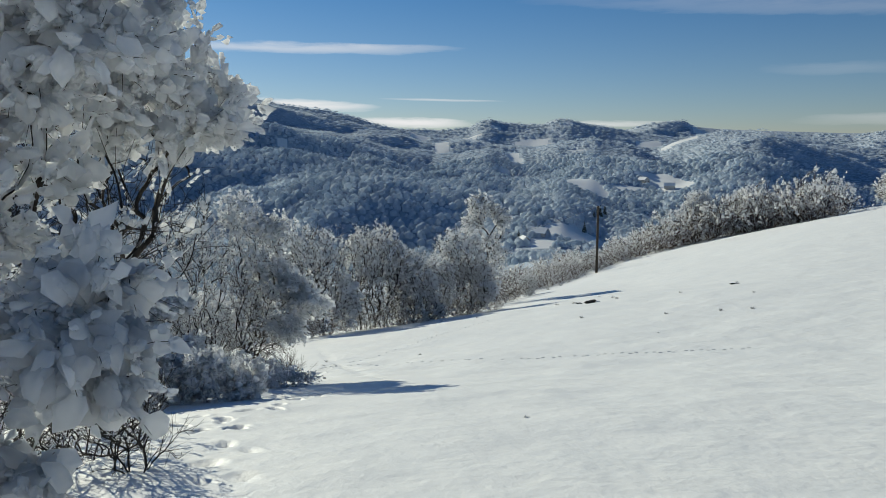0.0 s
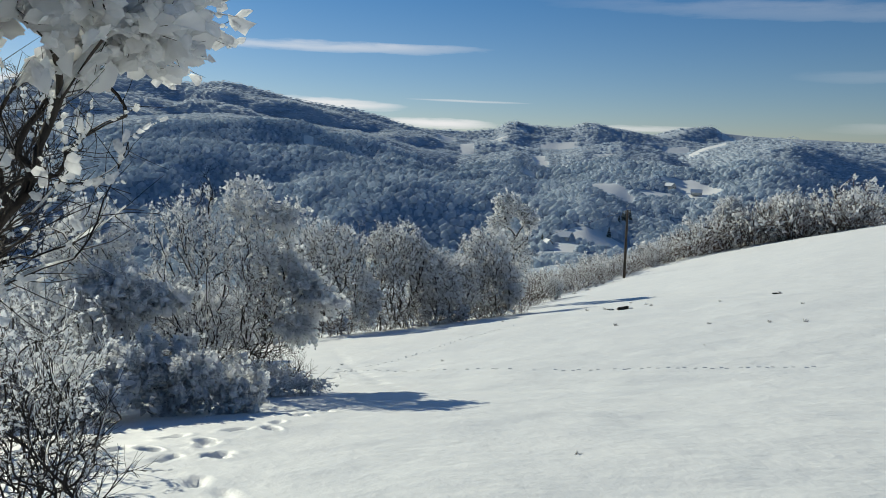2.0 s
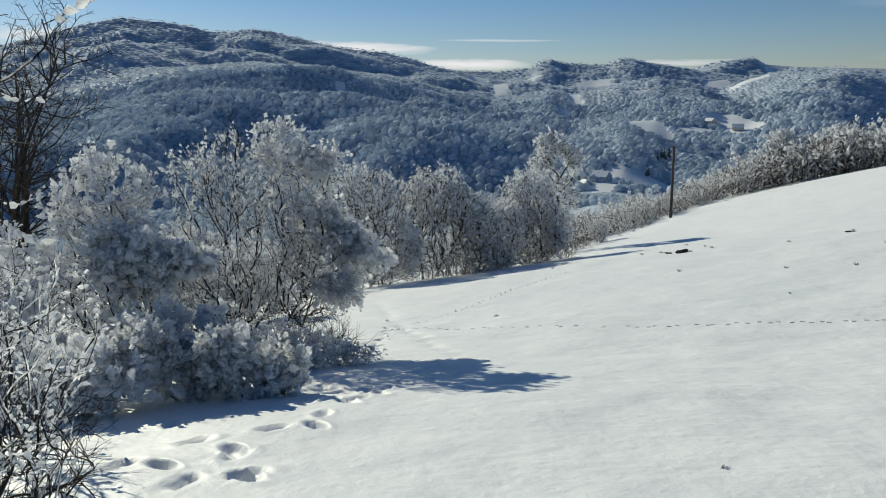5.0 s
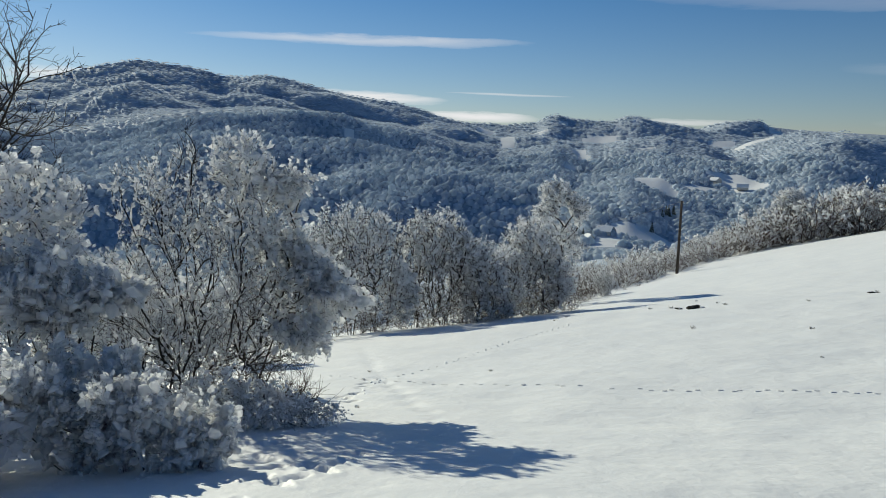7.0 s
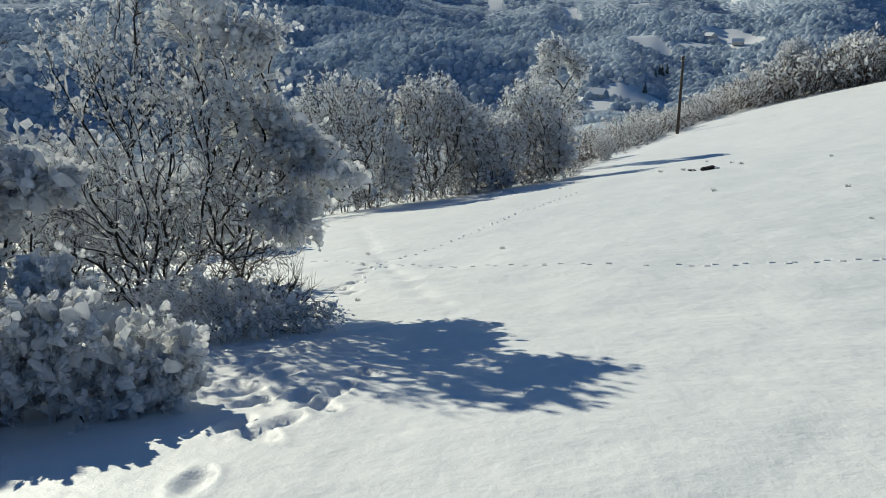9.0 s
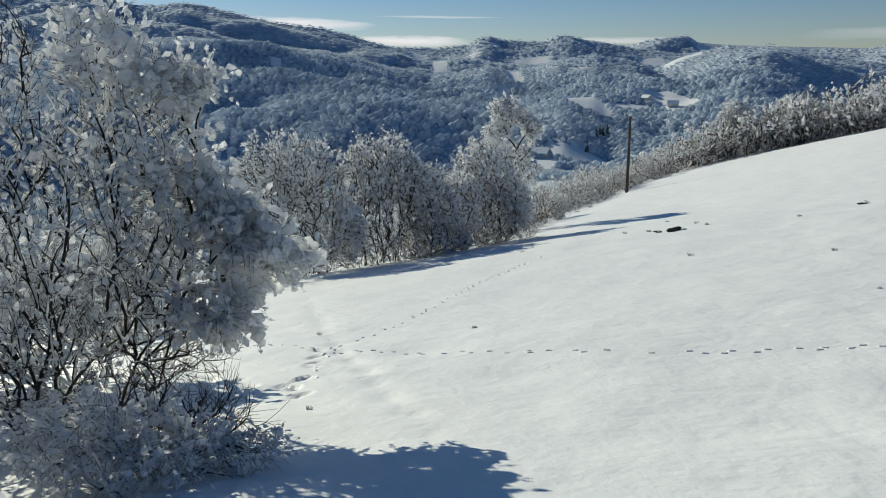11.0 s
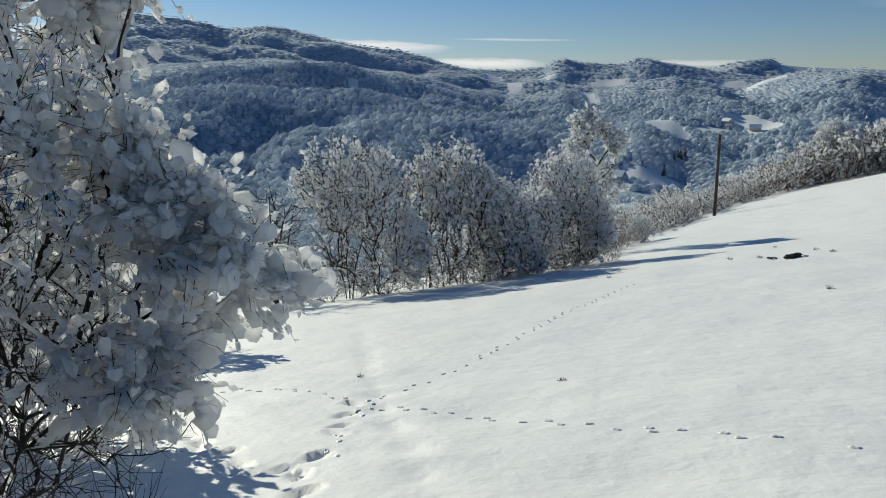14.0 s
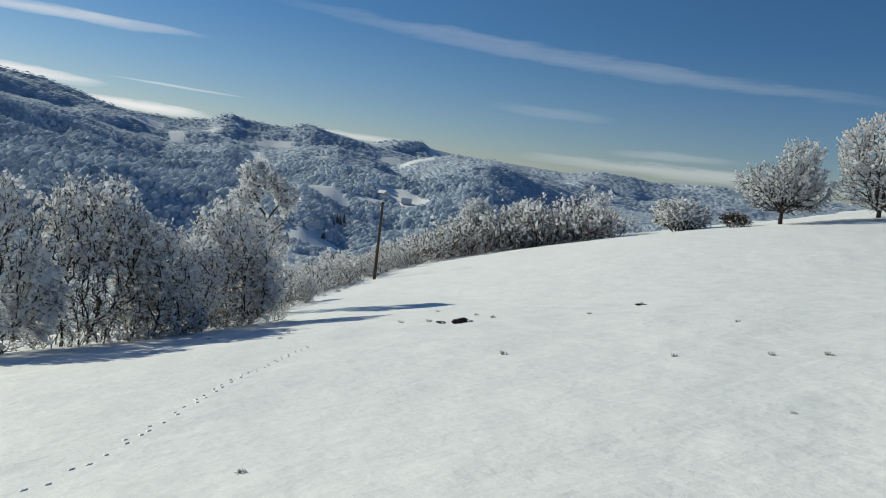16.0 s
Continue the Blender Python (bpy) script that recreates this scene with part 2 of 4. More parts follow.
def trodden(x, y):
    """Boot prints pressed into the snow, each with a low rim."""
    z = np.zeros(np.shape(x))
    for k, (px, py) in enumerate(BOOTS + SCUFFS):
        a = 0.9 * math.sin(k * 2.3)
        dx, dy = x - px - 0.04 * math.sin(k * 5.1), y - py
        u, v = (dx * math.cos(a) + dy * math.sin(a)) / 0.068, (-dx * math.sin(a) + dy * math.cos(a)) / 0.135
        q = u * u + v * v
        z = z - (0.058 + 0.02 * math.sin(k * 3.7)) * np.exp(-q * q * 0.7) + 0.012 * np.exp(-((np.sqrt(q) - 1.55) ** 2) * 6)
    # an old, drifted trail of steps up the field
    path = np.interp(y, (15.5, 16.6, 18.3, 21.5, 25.2, 30.5), (0.12, -0.15, -0.6, -1.45, -2.2, -3.35)) + 0.05 * np.sin(y * 2.1)
    return z - 0.045 * np.exp(-(((x - path) / 0.17) ** 2)) * (0.55 + 0.45 * np.sin(y * 7.5)) * np.clip((y - 14.5) / 2, 0, 1) * np.clip((31 - y) / 4, 0, 1)


EDGE = ((-180, 50), (-110, 40), (-75, 10), (-45, 16), (-25, 30), (-12, 44), (-2, 60), (5, 72), (12, 86), (20, 98), (28, 108), (36, 100),
        (44, 95), (60, 120), (110, 90), (180, 50))
FLOOR = ((-180, 3), (-100, 1), (-60, -6), (-30, -7.0), (0, -7.4), (4, -7.6), (15, -7.6), (25, -7.0), (60, -6), (100, 2), (180, 3))
SPUR = ((-180, 3), (-90, 1), (-45, -1.6), (-30.31, -2.13), (-23.61, 0.13), (-18.88, 0.42), (-14.79, 0.39), (-10.57, 0.35), (-7.16, -0.45), (-2.84, -1.69), (0.63, -2.67), (4.08, -3.63), (7.49, -4.09), (10.83, -4.53), (14, -6.6), (25, -6.6), (45, -5), (90, 1), (180, 3))
FOLD = ((-180, 3), (-90, 1), (-45, 0.8), (-29.09, 0.48), (-23.53, 1.53), (-18.81, 2.06), (-13.06, 2.06), (-7.12, 1.6), (-2.82, 0.55), (0.63, -0.2), (2.77, 0.0), (5.11, 0.39), (7.0, 0.05), (8.4, 0.2), (10.29, 0.79), (12.9, 1.0), (15.86, 0.28), (17.62, -0.35), (19.44, -0.04), (21.38, 0.8), (23.11, 1.34), (24.78, 1.64), (26.13, 1.13), (27.06, 0.63), (32, -1.2), (45, -1.5), (90, 1), (180, 3))
RIDGE = ((-180, 3), (-70, 2), (-45, 2.6), (-33, 3.5), (-28.4, 4.85), (-25.3, 5.6), (-22, 5.15), (-19.9, 4.65), (-16.7, 4.92), (-13.8, 4.32),
         (-10.5, 3.62), (-7, 3.2), (-4.5, 2.45), (-1.9, 1.75), (1.5, 0.95), (5, 0.55), (8, 0.45), (12, 0.1), (14, -0.9), (16, -0.5), (19, 0.9),
         (22, 1.65), (24, 1.35), (26, 1.1), (30, 0.5), (36, -0.2), (45, -0.8), (90, 1), (180, 3))
PEAKS = ((-180, 2), (-45, 2), (-8, 2.3), (-4.5, 2.1), (-1.9, 1.85), (1.5, 1.72), (3.6, 1.95), (4.5, 2.4), (5.2, 2.48), (6.3, 2.1), (7.8, 2.05),
         (9.2, 2.15), (10.1, 2.42), (11, 2.45), (12.4, 2.0), (14, 1.7), (16, 1.35), (19, 1.1), (25, 0.9), (30.5, 1.05), (33, 1.6), (35, 1.35),
         (37, 1.0), (45, 0.8), (180, 2))
FAR = ((-180, 1), (0, 1), (12, 1.2), (15.8, 1.55), (17.4, 1.93), (19.2, 1.9), (21.7, 1.6), (25, 1.42), (30, 1.2), (34, 1.1), (37, 1.3), (42, 1.5), (48, 1.25),
       (60, 1.2), (180, 1))
# how far off each crest runs, by azimuth, and the hollow before it
OUT = (((-180, 620), (180, 620)), ((-180, 1100), (-12, 1050), (0, 880), (8, 760), (14, 720), (180, 720)), ((-180, 1600), (-10, 1550), (24, 1700), (180, 1700)),
       ((-180, 2350), (180, 2350)), ((-180, 3500), (180, 3500)), ((-180, 4550), (180, 4550)))
RINGS = tuple(zip(OUT, (FLOOR, SPUR, FOLD, RIDGE, PEAKS, FAR), (0.0, 4.0, 24.0, 30.0, 80.0, 60.0)))


def along(table, az):
    a = np.array(table, float)
    return np.interp(az, a[:, 0], a[:, 1])


def land_height(x, y):
    """The whole land: the field, the drop behind its hedges, the valley and the ridges one behind another."""
    x, y = np.asarray(x, float), np.asarray(y, float)
    dx, dy = x - CX, y - CY
    r = np.maximum(np.hypot(dx, dy), 1e-6)
    az = np.degrees(np.arctan2(dx, dy))
    edge = along(EDGE, az)
    rc = np.minimum(r, edge)
    z = field_height(CX + dx / r * rc, CY + dy / r * rc)
    z = z + 0.06 * fractal(x, y, 5.0, 3, 5) * np.clip(r / 6, 0.3, 1) * (r < 300) + 0.020 * fractal(x, y, 1.1, 2, 9) * (r < 70)
    if np.any(r < 26):
        z = z + np.where(r < 26, trodden(x, y), 0.0)
    before_r, before_z = edge, z
    for reach, table, dip in RINGS:
        radius = along(reach, az)
        crest = radius * np.tan(np.radians(along(table, az)))
        s = np.clip((r - before_r) / (radius - before_r), 0, 1)
        if dip == 0.0:
            s = s ** np.interp(az, (-180, -60, -40, 1, 9, 180), (0.8, 0.8, 0.42, 0.42, 0.8, 0.8))
        step = before_z + (crest - before_z) * s - dip * np.sin(np.pi * s)
        z = np.where(r > before_r, step, z)
        before_r, before_z = radius, crest
    rough = np.clip((r - 250) / 500, 0, 1) * (r < 4500)
    rough = rough * (1 - 0.9 * np.exp(-(((az - 12) / 7) ** 2)) * np.clip((1500 - r) / 400, 0, 1))
    spurs = np.abs(fractal(x, y, 420.0, 4, 21))
    near_crest = np.minimum(np.minimum(np.abs(r - along(OUT[2], az)) / 300, np.abs(r - 2350) / 350), np.minimum(np.abs(r - 3500) / 500, np.abs(r - along(OUT[1], az)) / 200)).clip(0.2, 1)
    return z + rough * near_crest * (60 * (spurs - 0.42) + 7 * fractal(x, y, 90.0, 3, 33))


# open meadows among the woods: x, y, half width, half depth
MEADOWS = ((254, 1150, 30, 86), (144, 689, 31, 23), (106, 655, 14, 20), (321, 1155, 34, 22), (400, 1153, 33, 88), (377, 1243, 24, 14), (468, 3153, 82, 90), (193, 1568, 16, 90),
           (316, 1526, 16, 15), (970, 3179, 60, 46), (757, 2199, 56, 30), (645, 1622, 18, 36), (726, 1575, 52, 22), (725, 1523, 28, 25), (-8, 2339, 28, 90), (53, 2034, 21, 90),
           (152, 1402, 14, 22), (-219, 1187, 9, 12), (214, 3199, 43, 70), (340, 3393, 36, 23), (1560, 4145, 67, 62), (662, 3386, 26, 17))


def open_ground(x, y):
    shown = np.zeros(np.shape(x), bool)
    for mx, my, a, b in MEADOWS:
        wob = 1 + 0.35 * value_noise(x / 45, y / 45, 3)
        shown |= ((x - mx) / a) ** 2 + ((y - my) / b) ** 2 < wob
    return shown | ((fractal(x, y, 260.0, 3, 60) > 1.2) & (x > 0.1 * y))


def build_ground():
    front = np.arange(-66, 66.01, 0.36)
    back = np.arange(70, 292, 4.0)
    angles = np.radians(np.concatenate([front, back]))
    radii = [0.2]
    while radii[-1] < 4850:
        r = radii[-1]
        radii.append(r + (min(0.055, 0.03 * r + 0.02) if r < 7.5 else 0.075 if r < 14 else 0.0275 * r * (0.55 if r > 550 else 1.0)))
    radii = np.array(radii)
    x = CX + np.sin(angles)[None] * radii[:, None]
    y = CY + np.cos(angles)[None] * radii[:, None]
    verts = np.stack([x, y, land_height(x, y)], -1).reshape(-1, 3)
    k, n = x.shape
    a = np.arange(k - 1)[:, None] * n + np.arange(n)[None]
    b = np.arange(k - 1)[:, None] * n + (np.arange(n)[None] + 1) % n
    quads = np.stack([a, b, b + n, a + n], -1).reshape(-1, 4)
    mid = verts[quads].mean(1)
    r = np.hypot(mid[:, 0] - CX, mid[:, 1] - CY)
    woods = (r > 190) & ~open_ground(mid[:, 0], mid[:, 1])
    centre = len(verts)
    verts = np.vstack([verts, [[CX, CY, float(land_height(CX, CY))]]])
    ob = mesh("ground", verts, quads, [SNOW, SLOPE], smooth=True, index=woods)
    bm = bmesh.new()
    bm.from_mesh(ob.data)
    bm.verts.ensure_lookup_table()
    for j in range(n):
        bm.faces.new((bm.verts[centre], bm.verts[(j + 1) % n], bm.verts[j])).smooth = True
    bm.to_mesh(ob.data)
    bm.free()
    return tagged(ob, "snow-covered hillside field falling to a wooded valley and hills", "ground", kind="structure")


ground = build_ground()


def ground_z(x, y):
    return float(land_height(x, y))


ICO_V = np.array([(0, 0, 1), *[(0.894 * math.cos(a), 0.894 * math.sin(a), 0.447) for a in np.arange(5) * 1.2566],
                  *[(0.894 * math.cos(a + 0.6283), 0.894 * math.sin(a + 0.6283), -0.447) for a in np.arange(5) * 1.2566], (0, 0, -1)])
ICO_F = np.array([f for k in range(5) for f in ((0, 1 + k, 1 + (k + 1) % 5), (1 + k, 6 + k, 1 + (k + 1) % 5),
                                                 (1 + (k + 1) % 5, 6 + k, 6 + (k + 1) % 5), (11, 6 + (k + 1) % 5, 6 + k))])
OCT_V = np.array([(1, 0, 0), (-1, 0, 0), (0, 1, 0), (0, -1, 0), (0, 0, 1), (0, 0, -1)], float)
OCT_F = np.array([(0, 2, 4), (2, 1, 4), (1, 3, 4), (3, 0, 4), (2, 0, 5), (1, 2, 5), (3, 1, 5), (0, 3, 5)])


def finer(v, f):
    """One subdivision of a ball of triangles."""
    v, cache, out = [tuple(p) for p in v], {}, []

    def mid(a, b):
        key = (min(a, b), max(a, b))
        if key not in cache:
            p = np.add(v[a], v[b])
            v.append(tuple(p / np.linalg.norm(p)))
            cache[key] = len(v) - 1
        return cache[key]

    for a, b, c in f:
        ab, bc, ca = mid(a, b), mid(b, c), mid(c, a)
        out += [(a, ab, ca), (ab, b, bc), (ca, bc, c), (ab, bc, ca)]
    return np.array(v), np.array(out)


BALL_V, BALL_F = finer(ICO_V, ICO_F)


def blobs(rng, centres, axes, template, jitter):
    """Rough lumps: axes (N,3,3) hold each lump's three half axes as rows."""
    tv, tf = template
    n = len(centres)
    local = tv[None] * (1 + jitter * rng.uniform(-1, 1, (n, len(tv), 1)))
    verts = np.einsum("nvi,nij->nvj", local, axes) + centres[:, None]
    faces = tf[None] + (np.arange(n) * len(tv))[:, None, None]
    return verts.reshape(-1, 3), faces.reshape(-1, 3)


def unit(v):
    return v / np.maximum(np.linalg.norm(v, axis=-1, keepdims=True), 1e-9)


def build_woods():
    rng = np.random.default_rng(11)
    spots = []
    r = 215.0
    while r < 4500:
        size = max(min(3.1, 0.0042 * r), 1.4, 0.0026 * r)
        step = 1.95 * size
        n = int(radians(104) * r / step)
        az = np.radians(-50) + np.radians(104) * (np.arange(n) + rng.uniform(-0.5, 0.5, n)) / n
        rr = r + rng.uniform(-0.6, 0.6, n) * step
        spots.append(np.stack([CX + np.sin(az) * rr, CY + np.cos(az) * rr, size * rng.choice((0.55, 0.8, 1.0, 1.3), n) * rng.uniform(0.85, 1.15, n)], -1))
        r += step * 1.25
    p = np.concatenate(spots)
    p = p[~open_ground(p[:, 0], p[:, 1])]
    z = land_height(p[:, 0], p[:, 1])
    # the slope below the hedge is open down to the meadow
    az, rad = np.degrees(np.arctan2(p[:, 0] - CX, p[:, 1] - CY)), np.hypot(p[:, 0] - CX, p[:, 1] - CY)
    free = ~((az > 1) & (az < 18) & (rad < 640) & ((z + p[:, 2] * 1.6) / rad > -0.130))
    free &= (rad > 480) | (az < -8)
    p, z = p[free], z[free]
    # leave out the woods that lie in dead ground behind a ridge
    dx, dy = p[:, 0] - CX, p[:, 1] - CY
    az, rad = np.degrees(np.arctan2(dx, dy)), np.hypot(dx, dy)
    rise = (z + p[:, 2] * 2.2 + 1.0) / rad
    cell = np.floor(az / 0.25).astype(int)
    order = np.lexsort((rad, cell))
    keep = np.zeros(len(p), bool)
    last, top = None, -9.0
    for i in order:
        if cell[i] != last:
            last, top = cell[i], -9.0
        if rise[i] > top - 0.004:
            keep[i] = True
        top = max(top, rise[i] - 0.010)
    p, z = p[keep], z[keep]
    n = len(p)
    w = p[:, 2]
    a = rng.uniform(0, 6.28, n)
    zero = 0 * a
    frame3 = np.stack([np.stack([np.cos(a), np.sin(a), zero], -1), np.stack([-np.sin(a), np.cos(a), zero], -1), np.stack([zero, zero, zero + 1], -1)], 1)
    axes = frame3 * (w[:, None] * rng.uniform(0.95, 1.30, (n, 3)) * np.array([1.12, 1.12, 1.0]))[:, :, None]
    axes[:, 2] *= np.interp(np.hypot(p[:, 0], p[:, 1]), (500, 1500, 2300, 3500), (1.15, 0.95, 0.6, 0.4))[:, None]
    lift = np.interp(np.hypot(p[:, 0], p[:, 1]), (500, 1500, 3000), (0.45, 0.25, 0.0))
    spot = np.stack([p[:, 0], p[:, 1], z + w * lift], -1)
    close = np.hypot(p[:, 0], p[:, 1]) < 1500
    verts, faces = blobs(rng, spot[close], axes[close], (ICO_V[:11], np.array([f for f in ICO_F if 11 not in f])), 0.22)
    v2, f2 = blobs(rng, spot[~close], axes[~close], (ICO_V[:6] * np.array([1, 1, 0.9]) - np.array([0, 0, 0.1]), ICO_F[[k for k in range(20) if 0 in ICO_F[k]]]), 0.1)
    faces = np.vstack([faces, f2 + len(verts)])
    verts = np.vstack([verts, v2])
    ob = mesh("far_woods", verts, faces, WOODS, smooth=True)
    return tagged(ob, "frosted leafless woods on the valley slopes and hills, tinted blue-grey for haze", "forest", kind="stuff")


build_woods()


# ---- trees and bushes ----
def stems(rng, count, height, spread, k=8, base=0.12, bend=0.25):
    """First stems, from the foot up and outwards: polylines (count, k, 3)."""
    turn = np.arange(count) * 2.4 + rng.uniform(-0.5, 0.5, count)
    out = spread * rng.uniform(0.25, 1.0, count)
    d = unit(np.stack([np.cos(turn) * out, np.sin(turn) * out, np.full(count, height)], -1))
    return extend(rng, np.stack([np.cos(turn), np.sin(turn), 0 * turn], -1) * base * rng.uniform(0.2, 1, (count, 1)), d,
                  height * rng.uniform(0.75, 1.08, count), k, bend, 0.1)


def extend(rng, start, d, length, k, bend, lift):
    n = len(start)
    pts = np.zeros((n, k, 3))
    pts[:, 0] = start
    for j in range(1, k):
        d = unit(d + rng.normal(0, bend, (n, 3)) + np.array([0, 0, lift]))
        pts[:, j] = pts[:, j - 1] + d * (length / (k - 1))[:, None]
    return pts


def branch(rng, parents, each, ratio, angle, k, bend, lift, low=0.25):
    """Side shoots along parent polylines."""
    n, pk = parents.shape[:2]
    who = np.repeat(np.arange(n), each)
    u = rng.uniform(low, 1.0, len(who)) * (pk - 1.001)
    j = u.astype(int)
    f = (u - j)[:, None]
    a, b = parents[who, j], parents[who, j + 1]
    d = unit(b - a)
    side = unit(np.cross(d, unit(rng.normal(0, 1, d.shape))))
    ang = np.radians(angle * rng.uniform(0.6, 1.4, len(who)))[:, None]
    length = np.linalg.norm(np.diff(parents, axis=1), axis=2).sum(1)[who]
    length = length * ratio * rng.uniform(0.6, 1.3, len(who)) * (1.15 - 0.6 * u / pk)
    return extend(rng, a + (b - a) * f, d * np.cos(ang) + side * np.sin(ang), length, k, bend, lift)


def tubes(groups):
    """Tapered round sticks along polylines: groups of (polylines, radius at foot, radius at tip, sides)."""
    verts, faces, base = [], [], 0
    for pts, r0, r1, sides in groups:
        n, k = pts.shape[:2]
        t = unit(np.gradient(pts, axis=1))
        ref = np.where(np.abs(t[..., 2:]) > 0.9, np.array([1.0, 0, 0]), np.array([0, 0, 1.0]))
        s = unit(np.cross(t, ref))
        q = np.cross(t, s)
        r = (r0 + (r1 - r0) * np.linspace(0, 1, k))[None, :, None, None]
        a = np.arange(sides) * 2 * np.pi / sides
        ring = pts[:, :, None] + r * (s[:, :, None] * np.cos(a)[:, None] + q[:, :, None] * np.sin(a)[:, None])
        verts.append(ring.reshape(-1, 3))
        i = base + np.arange(n)[:, None, None] * k * sides + np.arange(k - 1)[None, :, None] * sides + np.arange(sides)[None, None]
        i2 = base + np.arange(n)[:, None, None] * k * sides + np.arange(k - 1)[None, :, None] * sides + (np.arange(sides)[None, None] + 1) % sides
        faces.append(np.stack([i, i2, i2 + sides, i + sides], -1).reshape(-1, 4))
        base += n * k * sides
    return np.concatenate(verts), np.concatenate(faces)


WIND = np.array([0.80, -0.55, -0.15])


def rime(rng, lines, per, size, template, jitter=0.35, flat=0.5, keep=None, long=1.6, wind=0.6, shift=0.3):
    """Lumps of frost along twigs, grown into the wind."""
    n, k = lines.shape[:2]
    who = np.repeat(np.arange(n), per)
    u = rng.uniform(0.05, 1.0, len(who)) * (k - 1.001)
    j = u.astype(int)
    a, b = lines[who, j], lines[who, j + 1]
    d = unit(b - a)
    c = a + (b - a) * (u - j)[:, None]
    if keep is not None:
        ok = keep(c, rng)
        c, d = c[ok], d[ok]
    m = len(c)
    grow = unit(WIND * wind + rng.normal(0, 0.5, (m, 3)) + np.array([0, 0, 0.15]))
    q = unit(np.cross(d, grow))
    side = np.cross(q, d)
    s = size * rng.uniform(0.45, 1.25, (m, 1)) * rng.uniform(0.7, 1.2, (m, 1))
    axes = np.stack([d * s * long * 0.5, side * s * 0.5, q * s * flat * 0.5], 1)
    return blobs(rng, c + side * s * shift, axes, template, jitter)


OCT, ICO, BALL = (OCT_V, OCT_F), (ICO_V, ICO_F), (BALL_V, BALL_F)
TETRA = (np.array([(1, 1, 1), (-1, -1, 1), (-1, 1, -1), (1, -1, -1)]) * 0.75, np.array([(0, 2, 1), (0, 1, 3), (0, 3, 2), (1, 2, 3)]))


def woody(name, x, y, label, category, seed, height, spread, count=8, per=(9, 6, 3), frost=(4, 0.10), template=OCT, material=None, group="",
          trunk=0.0, thick=0.03, keep=None, ratio=(0.40, 0.42, 0.5), angle=(58, 56, 52), lift=(0.03, 0.0, -0.02), flat=0.5, sink=0.08, bark=None,
          low=0.08, bend=0.19, inner=2, base=0.25, long=1.6, turn=0.0, wind=0.6, clear=None, skirt=0.0, lean=(0, 0), joined=False, jitter=0.35, shift=0.3):
    """A leafless shrub or tree: stems or a trunk, limbs, twigs and the frost on them."""
    rng = np.random.default_rng(seed)
    z = ground_z(x, y) - sink
    top = thing(name, x, y, z, label, category, group, turn)
    if trunk:
        main = extend(rng, np.zeros((1, 3)), np.array([[0.04, 0.02, 1.0]]), np.array([trunk]), 6, 0.05, 0.05)
        mesh("trunk", *tubes([(main, thick * 2.6, thick * 1.7, 10)]), bark or BARK, top, smooth=True)
        first = stems(rng, count, height - trunk, spread, 8, 0.05, bend * 0.8)
        first += main[:, -1][:, None]
    else:
        first = stems(rng, count, height, spread, 8, base, bend * 0.8)
    if skirt:
        more = stems(rng, int(count * skirt), height * 0.5, spread * 1.25, 8, base, bend)
        more[:, :, 2] += main[:, -1, 2] * 0.8 if trunk else 0.0
        first = np.concatenate([first, more])
    first[:, :, :2] += np.array(lean) * np.linspace(0, 1, 8)[None, :, None] ** 1.5

    def open_air(lines):
        ok = lines[:, -1, 2] > 0.05
        if clear is not None:
            ok &= clear((lines + np.array([x, y, z])).reshape(-1, 3)).reshape(lines.shape[:2]).all(1)
        return ok

    if clear is not None:
        first = first[open_air(first)]
    second = branch(rng, first, per[0], ratio[0], angle[0], 6, bend, lift[0], low)
    owner = np.repeat(np.arange(len(first)), per[0])
    ok = open_air(second)
    second, owner = second[ok], owner[ok]
    if clear is not None:
        # stems that lost most of their shoots to the open way are cut
        left = np.flatnonzero(np.bincount(owner, minlength=len(first)) >= per[0] * 0.6)
        ok = np.isin(owner, left)
        second, owner = second[ok], np.searchsorted(left, owner[ok])
        first = first[left]
    third = branch(rng, second, per[1], ratio[1], angle[1], 4, bend * 1.3, lift[1], 0.2)
    third = third[open_air(third)]
    if joined:
        mesh("branchwork", *tubes([(first, thick, thick * 0.25, 5), (second, thick * 0.32, thick * 0.12, 3)]), bark or BARK, top, smooth=True)
    else:
        for k in range(len(first)):
            own = [(second[owner == k], thick * 0.32, thick * 0.10, 4)] if (owner == k).any() else []
            mesh("limb" if trunk else "stem", *tubes([(first[k : k + 1], thick, thick * 0.22, 6)] + own), bark or BARK, top, smooth=True)
    groups = [(third, thick * 0.15, thick * 0.07, 3)]
    last = third
    if per[2]:
        last = branch(rng, third, per[2], ratio[2], angle[2], 3, bend * 1.3, lift[2], 0.2)
        last = last[open_air(last)]
        groups.append((last, thick * 0.09, thick * 0.05, 3))
    tagged(mesh("twig_mass", *tubes(groups), bark or BARK, top), kind="stuff")
    if frost[0]:
        v, f = rime(rng, last, frost[0], frost[1], template, jitter, flat, keep, long, wind, shift)
        if inner:
            v2, f2 = rime(rng, third, inner, frost[1] * 0.85, template, jitter, flat, keep, long, wind, shift)
            f = np.vstack([f, f2 + len(v)])
            v = np.vstack([v, v2])
        tagged(mesh("frost_cover", v, f, material or FROST, top, smooth=template is not OCT), "white frost", kind="stuff")
    return top


